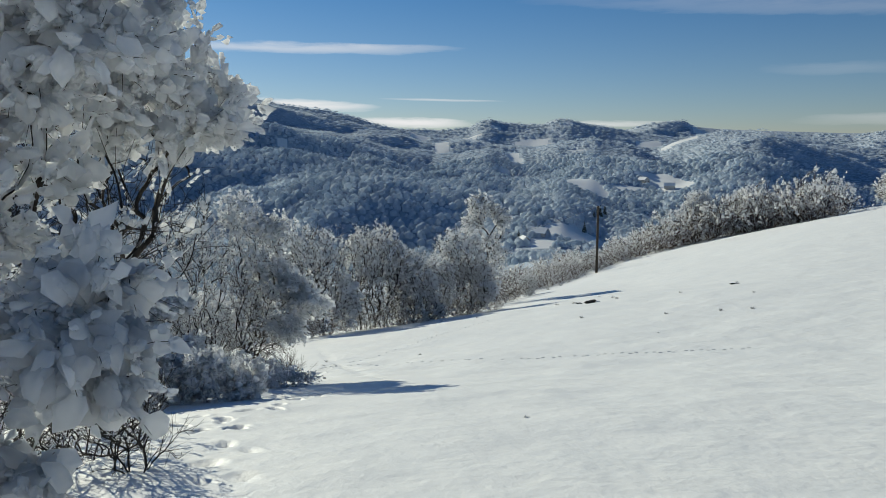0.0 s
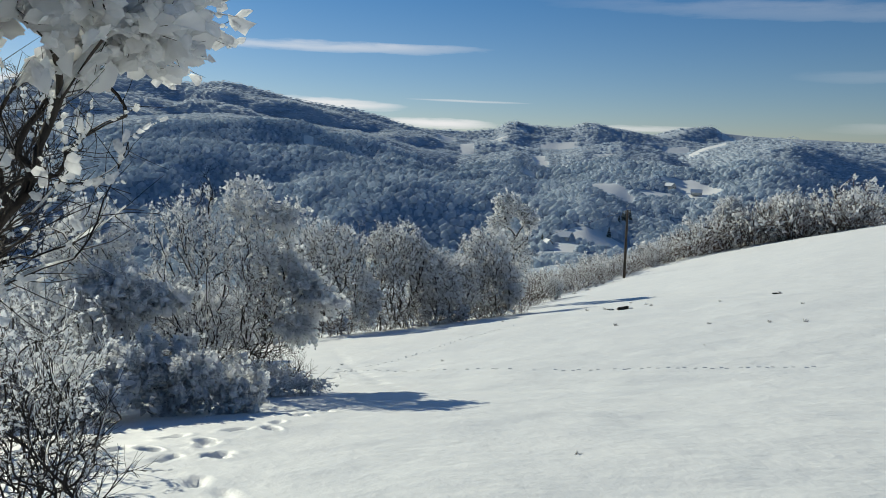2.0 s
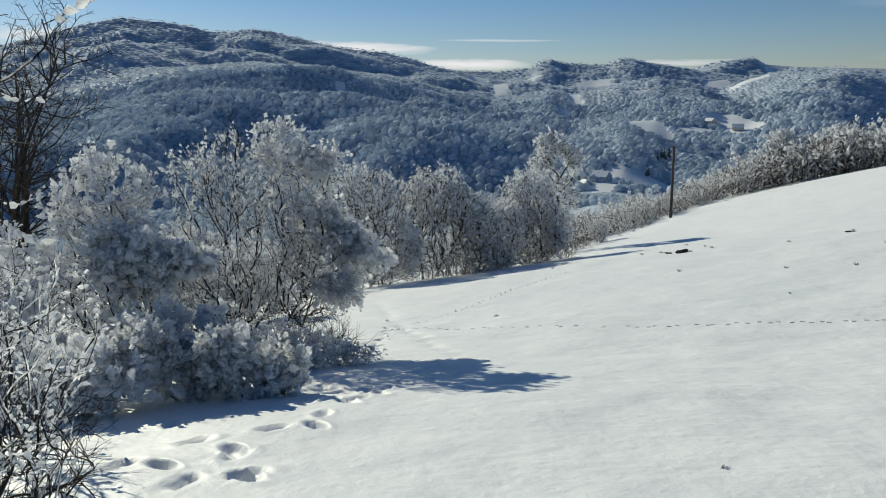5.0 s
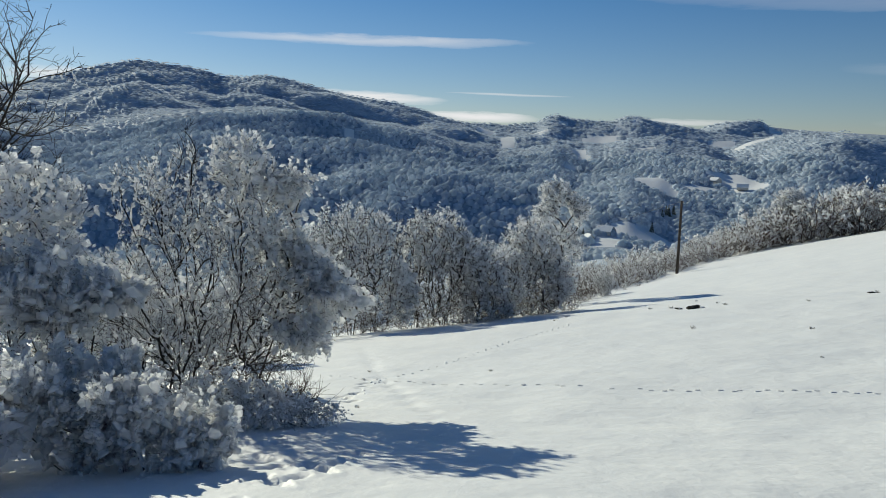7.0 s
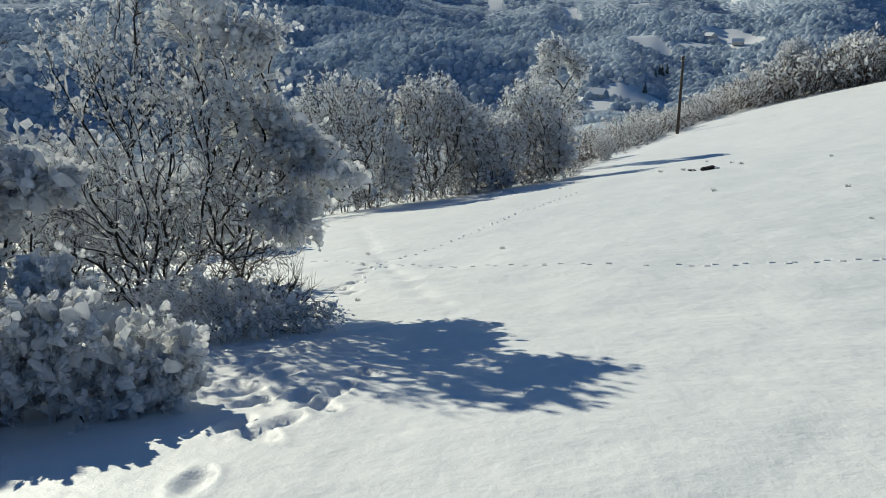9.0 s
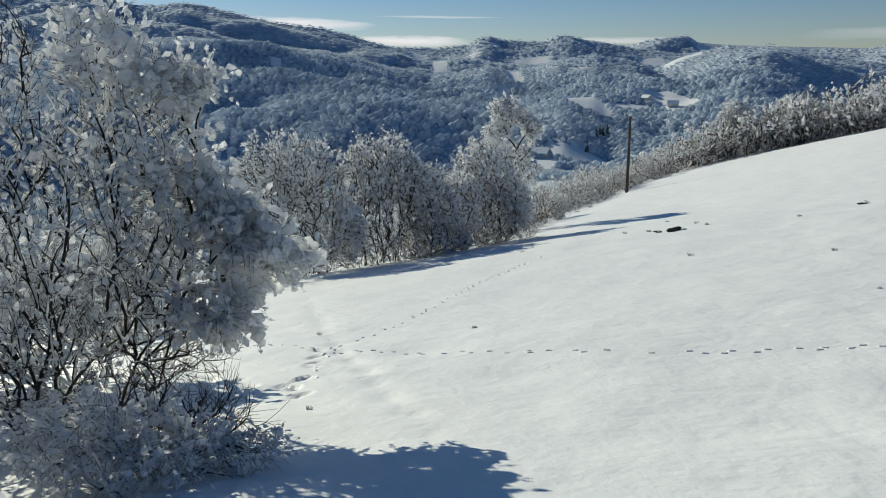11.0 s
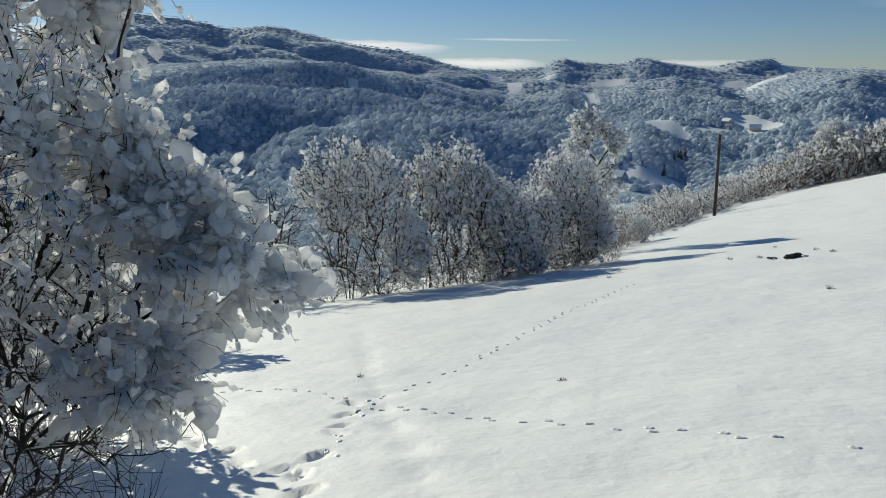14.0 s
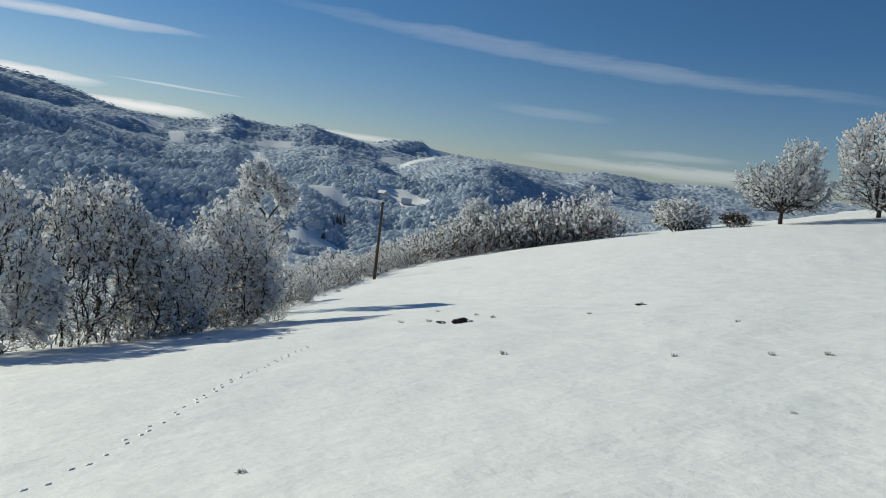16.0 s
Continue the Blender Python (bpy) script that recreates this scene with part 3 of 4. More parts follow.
def twig_tubes(lines, r0, r1, sides=3):
    """Tapered sticks along polylines, each with its own radii at foot and tip."""
    n, k = lines.shape[:2]
    t = unit(np.gradient(lines, axis=1))
    ref = np.where(np.abs(t[..., 2:]) > 0.9, np.array([1.0, 0, 0]), np.array([0, 0, 1.0]))
    s = unit(np.cross(t, ref))
    q = np.cross(t, s)
    r = (r0[:, None] + (r1 - r0)[:, None] * np.linspace(0, 1, k)[None])[:, :, None, None]
    a = np.arange(sides) * 2 * np.pi / sides
    ring = lines[:, :, None] + r * (s[:, :, None] * np.cos(a)[:, None] + q[:, :, None] * np.sin(a)[:, None])
    i = np.arange(n)[:, None, None] * k * sides + np.arange(k - 1)[None, :, None] * sides + np.arange(sides)[None, None]
    i2 = i - np.arange(sides) + (np.arange(sides) + 1) % sides
    return ring.reshape(-1, 3), np.stack([i, i2, i2 + sides, i + sides], -1).reshape(-1, 4)


def fins(rng, lines, grow, width, rings=5, plump=0.3):
    """A crest of rime along branches: thick at the wood, torn along the far edge."""
    n, k = lines.shape[:2]
    u = np.linspace(0.0, 1.0, rings) * (k - 1.001)
    j = u.astype(int)
    pts = lines[:, j] + (lines[:, j + 1] - lines[:, j]) * (u - j)[None, :, None]
    t = unit(np.gradient(pts, axis=1))
    g = grow[:, None]
    s = unit(g - (g * t).sum(-1, keepdims=True) * t)
    q = np.cross(t, s)
    body = np.sin(np.linspace(0.14, 0.90, rings) * np.pi)[None] ** 0.45
    w = (width[:, None] * body * rng.uniform(0.35, 1.45, (n, rings)))[..., None]
    th = (width[:, None] * plump * body * rng.uniform(0.6, 1.4, (n, rings)))[..., None]
    curl = rng.normal(0, 0.22, (n, 1, 1))
    slant = rng.uniform(-0.1, 0.5, (n, 1, 1))

    def at(f, side):
        return pts + s * w * f + q * (th * side + curl * w * f * f) + t * slant * w * f

    loop = [at(-0.25, 0), at(0.42, 1), at(1, 0), at(0.42, -1)]
    ring = np.stack(loop, 2)
    m = len(loop)
    i = np.arange(n)[:, None, None] * rings * m + np.arange(rings - 1)[None, :, None] * m + np.arange(m)[None, None]
    i2 = i - np.arange(m) + (np.arange(m) + 1) % m
    return ring.reshape(-1, 3), np.stack([i, i2, i2 + m, i + m], -1).reshape(-1, 4)


def crust(rng, lines, grow, width, per, template, out=0.8):
    """Crumbly rime along twigs: overlapping lumps of uneven size, flat across the wind."""
    n, k = lines.shape[:2]
    who = np.repeat(np.arange(n), per)
    u = (np.tile(np.arange(per), n) + rng.uniform(0.1, 0.9, len(who))) / per * (k - 1.001)
    j = u.astype(int)
    a, b = lines[who, j], lines[who, j + 1]
    t = unit(b - a + rng.normal(0, 0.02, a.shape))
    g = unit(grow[who] + rng.normal(0, 0.3, a.shape))
    s = unit(g - (g * t).sum(-1, keepdims=True) * t)
    q = np.cross(t, s)
    w = (width[who] * rng.uniform(0.35, 1.25, len(who)))[:, None]
    centre = a + (b - a) * (u - j)[:, None] + s * w * rng.uniform(0.1, out, w.shape)
    axes = np.stack([t * w * rng.uniform(0.45, 0.9, w.shape), s * w * rng.uniform(0.4, 0.85, w.shape), q * w * rng.uniform(0.24, 0.52, w.shape)], 1)
    return blobs(rng, centre, axes, template, 0.48)


def quads_to_triangles(piece):
    v, f = piece
    return v, np.concatenate([f[:, [0, 1, 2]], f[:, [0, 2, 3]]])


def joined_meshes(pieces):
    """Several (verts, quads) as one."""
    base, vs, fs = 0, [], []
    for v, f in pieces:
        vs.append(v)
        fs.append(f + base)
        base += len(v)
    return np.concatenate(vs), np.concatenate(fs)


def skeleton(rng, feet, lobes, count, straight):
    """Branches that fill the lobes of a crown: each bud joins the wood by the shortest, straightest way from the feet."""
    weight = np.array([b[6] for b in lobes], float)
    which = rng.choice(len(lobes), count, p=weight / weight.sum())
    d = unit(rng.normal(0, 1, (count, 3))) * rng.uniform(0.05, 1.0, (count, 1)) ** (1 / 2.4)
    box = np.array([b[:6] for b in lobes], float)[which]
    buds = box[:, :3] + d * box[:, 3:]
    out = np.linalg.norm(d, axis=1)
    f = len(feet)
    order = np.argsort(np.linalg.norm(buds - feet.mean(0), axis=1))
    node = np.concatenate([feet, buds[order]])
    lobe = np.concatenate([np.zeros(f, int), which[order]])
    out = np.concatenate([np.zeros(f), out[order]])
    total = f + count
    parent, run, root = np.full(total, -1), np.zeros(total), np.arange(total)
    way = np.tile(np.array([0.0, 0.0, 1.0]), (total, 1))
    for i in range(f, total):
        gap = node[i] - node[:i]
        dist = np.linalg.norm(gap, axis=1) + 1e-6
        turned = 1 - (gap * way[:i]).sum(1) / dist
        p = int(np.argmin(dist * (1 + 0.55 * turned) + straight * run[:i]))
        parent[i], run[i], root[i] = p, run[p] + dist[p], root[p]
        way[i] = unit(gap[p] / dist[p] * 0.75 + way[p] * 0.25)
    load = np.zeros(total)
    for i in range(total - 1, f - 1, -1):
        load[i] += 1
        load[parent[i]] += load[i]
    return node, lobe, out, parent, root, way, load


def frosted_plant(name, x, y, label, category, seed, lobes, feet=6, base=0.25, nodes=500, twigs=4, length=0.22, width=0.05, tip=0.0035, thick=0.04, rings=4, bark=None,
                  material=None, group="", straight=0.35, rich=False, clear=None, trunk=0.0, joined=False, shape=ICO, wind=WIND):
    """A leafless shrub or tree whose branches fill its lobes, with rime plates on the twigs.
    A lobe: centre x, y, z and three half axes in the world, its share of the buds, its rime (0 bare, 1 heavy) and its droop."""
    rng = np.random.default_rng(seed)
    bark = bark or BARK
    origin = np.array([x, y, ground_z(x, y) - 0.06])
    top = thing(name, *origin, label, category, group)
    lobes = [(b[0] - origin[0], b[1] - origin[1], b[2] - origin[2], *b[3:]) for b in lobes]
    a = np.arange(feet) * 2.4 + rng.uniform(-0.4, 0.4, feet)
    foot = np.stack([np.cos(a), np.sin(a), 0 * a], -1) * base * rng.uniform(0.25, 1, (feet, 1))
    for k in range(feet):
        foot[k, 2] = ground_z(x + foot[k, 0], y + foot[k, 1]) - 0.06 - origin[2]
    if trunk:
        main = extend(rng, np.zeros((1, 3)), np.array([[0.03, 0.02, 1.0]]), np.array([trunk]), 6, 0.05, 0.05)
        mesh("trunk", *tubes([(main, thick * 1.35, thick * 1.0, 12)]), bark, top, smooth=True)
        foot = main[0, -1:] - np.array([[0, 0, 0.02]])
    f = len(foot)
    node, lobe, out, parent, root, way, load = skeleton(rng, foot, lobes, nodes, straight)
    i = np.arange(f, len(node))
    p = parent[i]
    above = (node[:, 2] > 0.03) & (clear(node + origin) if clear is not None else True)
    whole = np.ones(len(node), bool)
    for k in i:
        whole[k] = above[k] and whole[parent[k]]
    i = i[whole[i]]
    p = parent[i]
    span = node[i] - node[p]
    reach = np.linalg.norm(span, axis=1, keepdims=True)
    u = np.array([0.0, 0.33, 0.67, 1.0])[None, :, None]
    bow = (way[p] * reach - span) * 0.30 + rng.normal(0, 0.025, span.shape) * reach
    edges = node[p][:, None] + span[:, None] * u + bow[:, None] * (4 * u * (1 - u)) * 0.5
    r1 = np.minimum(tip * load[i] ** 0.46, thick)
    r0 = np.minimum(tip * np.minimum(load[p], load[i] * 1.5) ** 0.46, thick)
    big = r1 > tip * 2.2
    if joined:
        tagged(mesh("branchwork", *twig_tubes(edges[big], r0[big], r1[big], 3), bark, top, smooth=True), kind="stuff")
    else:
        for k in range(f):
            own = big & (root[i] == k)
            if own.any():
                mesh("limbs" if trunk else "stem", *twig_tubes(edges[own], r0[own], r1[own], 6), bark, top, smooth=True)
    # twigs off every branch
    rime_of, droop_of = np.array([b[7] for b in lobes], float), np.array([b[8] for b in lobes], float)
    who = np.repeat(np.arange(len(i)), twigs)
    g = rng.uniform(0.15, 1.0, len(who))
    c = edges[who, 0] + (edges[who, 3] - edges[who, 0]) * g[:, None] + bow[who] * (2 * g * (1 - g))[:, None]
    droop, frost, outer = droop_of[lobe[i[who]]], rime_of[lobe[i[who]]], out[i[who]]
    d = unit(way[i[who]] * 0.9 + rng.normal(0, 0.62, c.shape) + np.stack([0 * g, 0 * g, 0.30 - droop], -1))
    size = length * rng.uniform(0.5, 1.45, len(who))
    lines = np.zeros((len(who), 3, 3))
    lines[:, 0] = c
    for k in range(1, 3):
        d = unit(d + rng.normal(0, 0.16, d.shape) + np.stack([0 * g, 0 * g, 0.06 - 0.25 * droop], -1))
        lines[:, k] = lines[:, k - 1] + d * (size / 2)[:, None]
    ok = (lines[:, :, 2] > 0.03).all(1) & above[i[who]]
    if clear is not None:
        ok &= clear((lines + origin).reshape(-1, 3)).reshape(-1, 3).all(1)
    lines, droop, frost, outer, size = lines[ok], droop[ok], frost[ok], outer[ok], size[ok]
    thin = np.full(len(lines), tip * 0.95)
    tagged(mesh("twig_mass", *joined_meshes([twig_tubes(edges[~big], r0[~big], r1[~big], 3), twig_tubes(lines, thin, thin * 0.45, 3)]), bark, top), kind="stuff")
    # rime: plates on the twigs, thin crests on the branches
    chance = np.clip(frost * (0.45 + 0.75 * outer), 0.0, 1.0)
    has = rng.uniform(0, 1, len(lines)) < chance
    lf, fr, dr, n = lines[has], frost[has], droop[has], int(has.sum())
    way_grown = unit(wind * 0.75 + rng.normal(0, 0.42, (n, 3)) + np.stack([0 * fr, 0 * fr, 0.30 - 0.75 * dr], -1))
    coat = [crust(rng, lf, way_grown, width * (0.4 + 0.7 * fr) * rng.uniform(0.6, 1.4, n), rings, shape)]
    if rich:
        coat.append(crust(rng, lf, way_grown, width * 0.55 * (0.4 + 0.7 * fr) * rng.uniform(0.6, 1.4, n), rings + 2, OCT, 1.5))
    frost_edge = rime_of[lobe[i]]
    wet = (rng.uniform(0, 1, len(i)) < 0.25 + 0.75 * frost_edge) & (frost_edge > 0.05)
    if wet.any():
        up = unit(wind * 0.5 + rng.normal(0, 0.35, (int(wet.sum()), 3)) + np.array([0, 0, 0.55]))
        coat.append(quads_to_triangles(fins(rng, edges[wet], up, np.minimum(r1[wet] * 0.7 + width * (0.12 + 0.45 * frost_edge[wet]) * rng.uniform(0.5, 1.3, len(up)), reach[wet, 0] * 0.7), 4)))
    tagged(mesh("frost_cover", *joined_meshes(coat), material or FROST, top, smooth=rich), "white rime plates", kind="stuff")
    return top


def open_way(p):
    """Clear of the way on which the camera is carried."""
    way = np.interp(p[:, 1], (0, 3, 4.6, 5.6, 7.0, 8.2, 11, 14.2), (1.05, 0.85, 0.57, 0.77, 0.74, 0.2, 0.1, -0.08))
    return (p[:, 0] < way - 0.42) | (p[:, 1] > 15.2)


# the rime-laden tree beside the path
frosted_plant("rime_tree", -1.35, 5.0, "small tree thickly plated with white rime beside the path", "tree", 101,
              [(-0.80, 5.00, 2.40, 0.75, 0.80, 0.58, 2.8, 1.0, 0.3), (-0.36, 5.45, 2.12, 0.36, 0.55, 0.36, 1.5, 1.1, 0.3), (-0.45, 4.45, 2.40, 0.42, 0.50, 0.42, 1.3, 1.1, 0.4),
               (-1.00, 4.30, 1.65, 0.55, 0.60, 0.60, 2.2, 1.0, 0.5), (-0.22, 3.78, 1.20, 0.28, 0.42, 0.28, 1.2, 1.2, 0.8), (-0.50, 3.40, 0.85, 0.30, 0.30, 0.40, 1.0, 1.1, 0.9),
               (-0.48, 6.25, 2.08, 0.32, 0.35, 0.17, 0.9, 1.1, 0.2), (-0.75, 5.20, 1.35, 0.65, 0.70, 0.50, 2.4, 0.14, 0.2), (-0.95, 6.20, 1.45, 0.50, 0.60, 0.50, 1.5, 0.10, 0.2), (-1.60, 5.60, 2.00, 0.60, 0.70, 0.90, 1.2, 0.9, 0.4)],
              feet=6, base=0.16, nodes=640, twigs=4, length=0.19, width=0.050, tip=0.0024, thick=0.017, rings=5, rich=True, material=RIME, clear=open_way)
TWIGGY = "thin dark shrub stems carrying a few rime plates"
for k, (x, y, h, frost) in enumerate(((-1.35, 6.9, 0.95, 0.22), (-2.0, 7.6, 1.3, 0.45), (-2.7, 8.9, 1.6, 0.55), (-1.95, 6.5, 0.8, 0.15), (-3.3, 9.8, 1.5, 0.6))):
    z = ground_z(x, y)
    frosted_plant("twiggy_shrub", x, y, TWIGGY, "shrub", 102 + k, [(x, y, z + h * 0.62, h * 0.5, h * 0.45, h * 0.42, 1.0, frost, 0.1), (x, y, z + h * 0.25, h * 0.6, h * 0.5, h * 0.2, 0.7, 0.03, 0.1)],
                  feet=7, base=0.22, nodes=260, twigs=3, length=0.13, width=0.035, tip=0.0022, thick=0.007, rings=3, material=RIME, clear=open_way, straight=0.35, shape=OCT, group="shrubs by the path")

# the bushes along the field's edge
frosted_plant("frosted_bush", -3.4, 16.4, "tall many-stemmed hawthorn bush with dark stems and drooping rime plates", "bush", 104,
              [(-3.30, 16.5, -1.15, 1.45, 1.20, 1.25, 6.0, 0.52, 0.0), (-3.90, 16.0, -1.9, 1.2, 0.9, 0.9, 2.5, 0.42, 0.1), (-3.75, 16.7, 0.00, 1.05, 0.95, 0.75, 2.6, 0.60, 0.05), (-2.75, 16.5, 0.55, 0.50, 0.45, 0.45, 1.1, 0.95, 0.15),
               (-2.55, 16.5, -0.25, 0.60, 0.6, 0.40, 1.0, 0.7, 0.3), (-2.35, 16.4, -0.95, 0.60, 0.6, 0.60, 1.6, 0.55, 0.3), (-2.50, 16.2, -2.00, 0.95, 0.80, 0.50, 2.2, 0.24, 0.3),
               (-3.50, 16.5, 0.80, 0.18, 0.18, 0.42, 0.2, 0.08, -0.2)],
              feet=24, base=0.6, nodes=1500, twigs=4, length=0.18, width=0.060, tip=0.0030, thick=0.015, rings=2, shape=OCT, clear=open_way, straight=0.45)
frosted_plant("frosted_bush", -2.7, 16.6, "leaning bush with heavy drooping rime plates", "bush", 109,
              [(-2.15, 16.5, 0.30, 0.45, 0.38, 0.24, 1.2, 1.1, 0.7), (-2.05, 16.5, -0.55, 0.40, 0.45, 0.30, 1.0, 1.0, 0.5), (-1.80, 16.5, -0.95, 0.45, 0.48, 0.36, 1.6, 1.1, 0.7),
               (-1.42, 16.4, -1.25, 0.46, 0.45, 0.32, 1.6, 1.2, 0.9), (-1.80, 16.0, -1.70, 0.42, 0.40, 0.28, 1.2, 1.0, 0.9), (-2.30, 16.3, -1.45, 0.50, 0.5, 0.40, 1.0, 0.5, 0.6)],
              feet=8, base=0.4, nodes=260, twigs=4, length=0.24, width=0.058, tip=0.0028, thick=0.011, rings=3, rich=True, material=RIME, clear=open_way)
frosted_plant("frosted_bush", -4.95, 14.7, "rounded bush loaded with white rime plates", "bush", 105,
              [(-4.90, 14.7, -0.10, 0.85, 0.80, 0.75, 2.5, 0.9, 0.2), (-5.05, 14.9, -1.40, 1.1, 0.9, 0.9, 1.8, 0.55, 0.3), (-4.9, 14.5, -2.2, 1.2, 0.9, 0.5, 1.4, 0.4, 0.3), (-4.30, 14.5, -0.75, 0.50, 0.5, 0.55, 1.0, 1.0, 0.6)],
              feet=14, base=0.6, nodes=560, twigs=4, length=0.18, width=0.070, tip=0.0034, thick=0.012, rings=2, shape=OCT)
frosted_plant("frosted_bush", -4.1, 13.75, "broad snow-laden bush with sagging rimed sprays", "bush", 110,
              [(-4.00, 13.7, -0.70, 0.75, 0.55, 0.50, 2.2, 1.05, 0.8), (-3.25, 13.8, -0.78, 0.28, 0.22, 0.14, 0.7, 1.2, 0.6), (-3.75, 13.7, -1.00, 0.30, 0.25, 0.20, 0.6, 1.1, 0.6),
               (-4.10, 13.6, -1.60, 0.80, 0.60, 0.60, 1.4, 0.6, 0.5), (-3.6, 13.3, -2.0, 0.9, 0.6, 0.45, 1.4, 0.6, 0.4)],
              feet=12, base=0.5, nodes=460, twigs=4, length=0.16, width=0.064, tip=0.0030, thick=0.012, rings=2, rich=True, material=RIME)
frosted_plant("low_bush", -2.1, 11.9, "low rounded bush buried in thick knobbly rime", "bush", 106,
              [(-1.70, 12.0, -1.62, 0.36, 0.40, 0.32, 1.6, 1.15, 0.3), (-2.15, 11.8, -1.36, 0.34, 0.40, 0.30, 1.6, 1.1, 0.2), (-2.60, 11.9, -1.55, 0.40, 0.40, 0.40, 1.6, 1.1, 0.3),
               (-2.95, 11.6, -1.20, 0.34, 0.30, 0.28, 1.1, 1.1, 0.3), (-1.95, 11.7, -1.88, 0.62, 0.50, 0.22, 1.6, 1.0, 0.4), (-2.45, 12.4, -1.30, 0.30, 0.30, 0.26, 0.8, 1.0, 0.1),
               (-3.15, 12.2, -1.25, 0.45, 0.35, 0.40, 1.2, 1.0, 0.4)],
              feet=12, base=0.6, nodes=540, twigs=4, length=0.13, width=0.048, tip=0.0022, thick=0.009, rings=3, rich=True, material=RIME)
frosted_plant("low_bush", -3.45, 11.2, "low rounded bush buried in thick knobbly rime", "bush", 113,
              [(-3.40, 11.2, -1.40, 0.60, 0.50, 0.36, 2.0, 1.1, 0.4), (-4.10, 11.6, -1.45, 0.60, 0.50, 0.45, 1.6, 1.0, 0.4)],
              feet=8, base=0.5, nodes=420, twigs=4, length=0.13, width=0.060, tip=0.0022, thick=0.009, rings=3, material=RIME, shape=OCT)
frosted_plant("low_bush", -1.9, 14.6, "flattened shrub pressed down under feathery frost", "bush", 107,
              [(-1.95, 14.6, -2.30, 0.60, 0.55, 0.26, 2.0, 1.0, 0.8), (-1.35, 14.7, -2.42, 0.45, 0.40, 0.12, 0.9, 0.7, 0.8), (-2.40, 14.4, -2.10, 0.45, 0.45, 0.32, 1.2, 0.9, 0.7)],
              feet=8, base=0.5, nodes=400, twigs=5, length=0.14, width=0.032, tip=0.0018, thick=0.007, rings=3, shape=OCT)
frosted_plant("twiggy_shrub", -2.3, 14.9, "bare brown arching twigs at the bush foot", "shrub", 114, [(-2.2, 15.3, -2.30, 0.9, 0.6, 0.35, 1.0, 0.04, 0.1), (-1.6, 15.2, -2.45, 0.5, 0.4, 0.2, 0.6, 0.02, 0.2)],
              feet=8, base=0.4, nodes=200, twigs=3, length=0.25, width=0.03, tip=0.003, thick=0.012, rings=4, bark=TWIG)
DENSE = "frost-covered bush standing in the hedge row"
for k, (x, y, h, s) in enumerate(((-6.0, 12.8, 2.2, 1.3), (-5.7, 18.3, 2.9, 1.5), (-7.3, 15.6, 2.8, 1.6), (-7.2, 20.5, 2.9, 1.6), (-4.5, 19.6, 2.4, 1.3), (-7.0, 27.0, 3.0, 1.7), (-9.3, 17.8, 3.2, 1.8), (-10.0, 25.0, 3.0, 2.0))):
    z = ground_z(x, y)
    frosted_plant("frosted_bush", x, y, DENSE, "bush", 180 + k, [(x, y, z + h * 0.66, s * 0.85, s * 0.8, h * 0.30, 2.2, 0.85, 0.2), (x - 0.3 * s, y, z + h * 0.42, s * 0.9, s * 0.8, h * 0.3, 1.4, 0.6, 0.3),
                  (x + 0.4 * s, y - 0.2, z + h * 0.55, s * 0.6, s * 0.6, h * 0.28, 1.0, 0.9, 0.4), (x, y - 0.3, z + h * 0.16, s * 1.05, s * 0.7, h * 0.16, 1.0, 0.5, 0.3)],
                  feet=14, base=0.8, nodes=320, twigs=4, length=0.26, width=0.105, tip=0.0045, thick=0.015, rings=2, shape=OCT, group="bushes of the hedge row")
woody("bare_tree", -10.9, 21.5, "bare dark leafless tree standing behind the bushes", "tree", 108, 7.6, 2.2, 9, (12, 7, 3), (0, 0.1), trunk=2.2, thick=0.06, lift=(0.10, 0.08, 0.03))

# the row of trees at the field's edge
ROW = "trees along the field edge"
ROW_TREE = dict(group=ROW, feet=18, base=1.2, twigs=5, length=0.36, width=0.15, tip=0.0085, thick=0.028, rings=2, straight=0.45, shape=OCT)
frosted_plant("field_edge_tree", -5.4, 41.0, "frost-covered many-stemmed tree with a drooping side at the field edge", "tree", 120,
              [(-5.30, 41.0, -3.90, 2.25, 1.8, 2.00, 4.4, 0.55, 0.1), (-5.10, 41.0, -6.00, 2.3, 1.7, 1.70, 3.0, 0.26, 0.2), (-3.20, 40.7, -6.00, 0.90, 0.9, 1.45, 1.8, 0.80, 0.8), (-6.8, 41.0, -3.6, 1.1, 1.0, 1.4, 1.2, 0.6, 0.1)],
              nodes=1050, **ROW_TREE)
frosted_plant("field_edge_tree", -1.9, 42.0, "upright frost-covered tree with dark stems at the field edge", "tree", 121,
              [(-1.75, 42.0, -3.80, 1.65, 1.5, 1.80, 3.4, 0.58, 0.1), (-1.75, 42.0, -6.00, 1.7, 1.4, 1.80, 2.6, 0.26, 0.2), (-0.5, 42.0, -4.3, 0.9, 0.8, 1.2, 1.0, 0.65, 0.2)], nodes=880, **ROW_TREE)
frosted_plant("field_edge_tree", 0.5, 43.0, "broad frost-covered bush hanging to the snow", "tree", 122,
              [(0.46, 43.0, -5.30, 1.65, 1.4, 1.65, 3.2, 0.62, 0.4), (0.7, 42.7, -7.00, 1.70, 1.2, 1.10, 2.2, 0.55, 0.7)], nodes=760, **ROW_TREE)
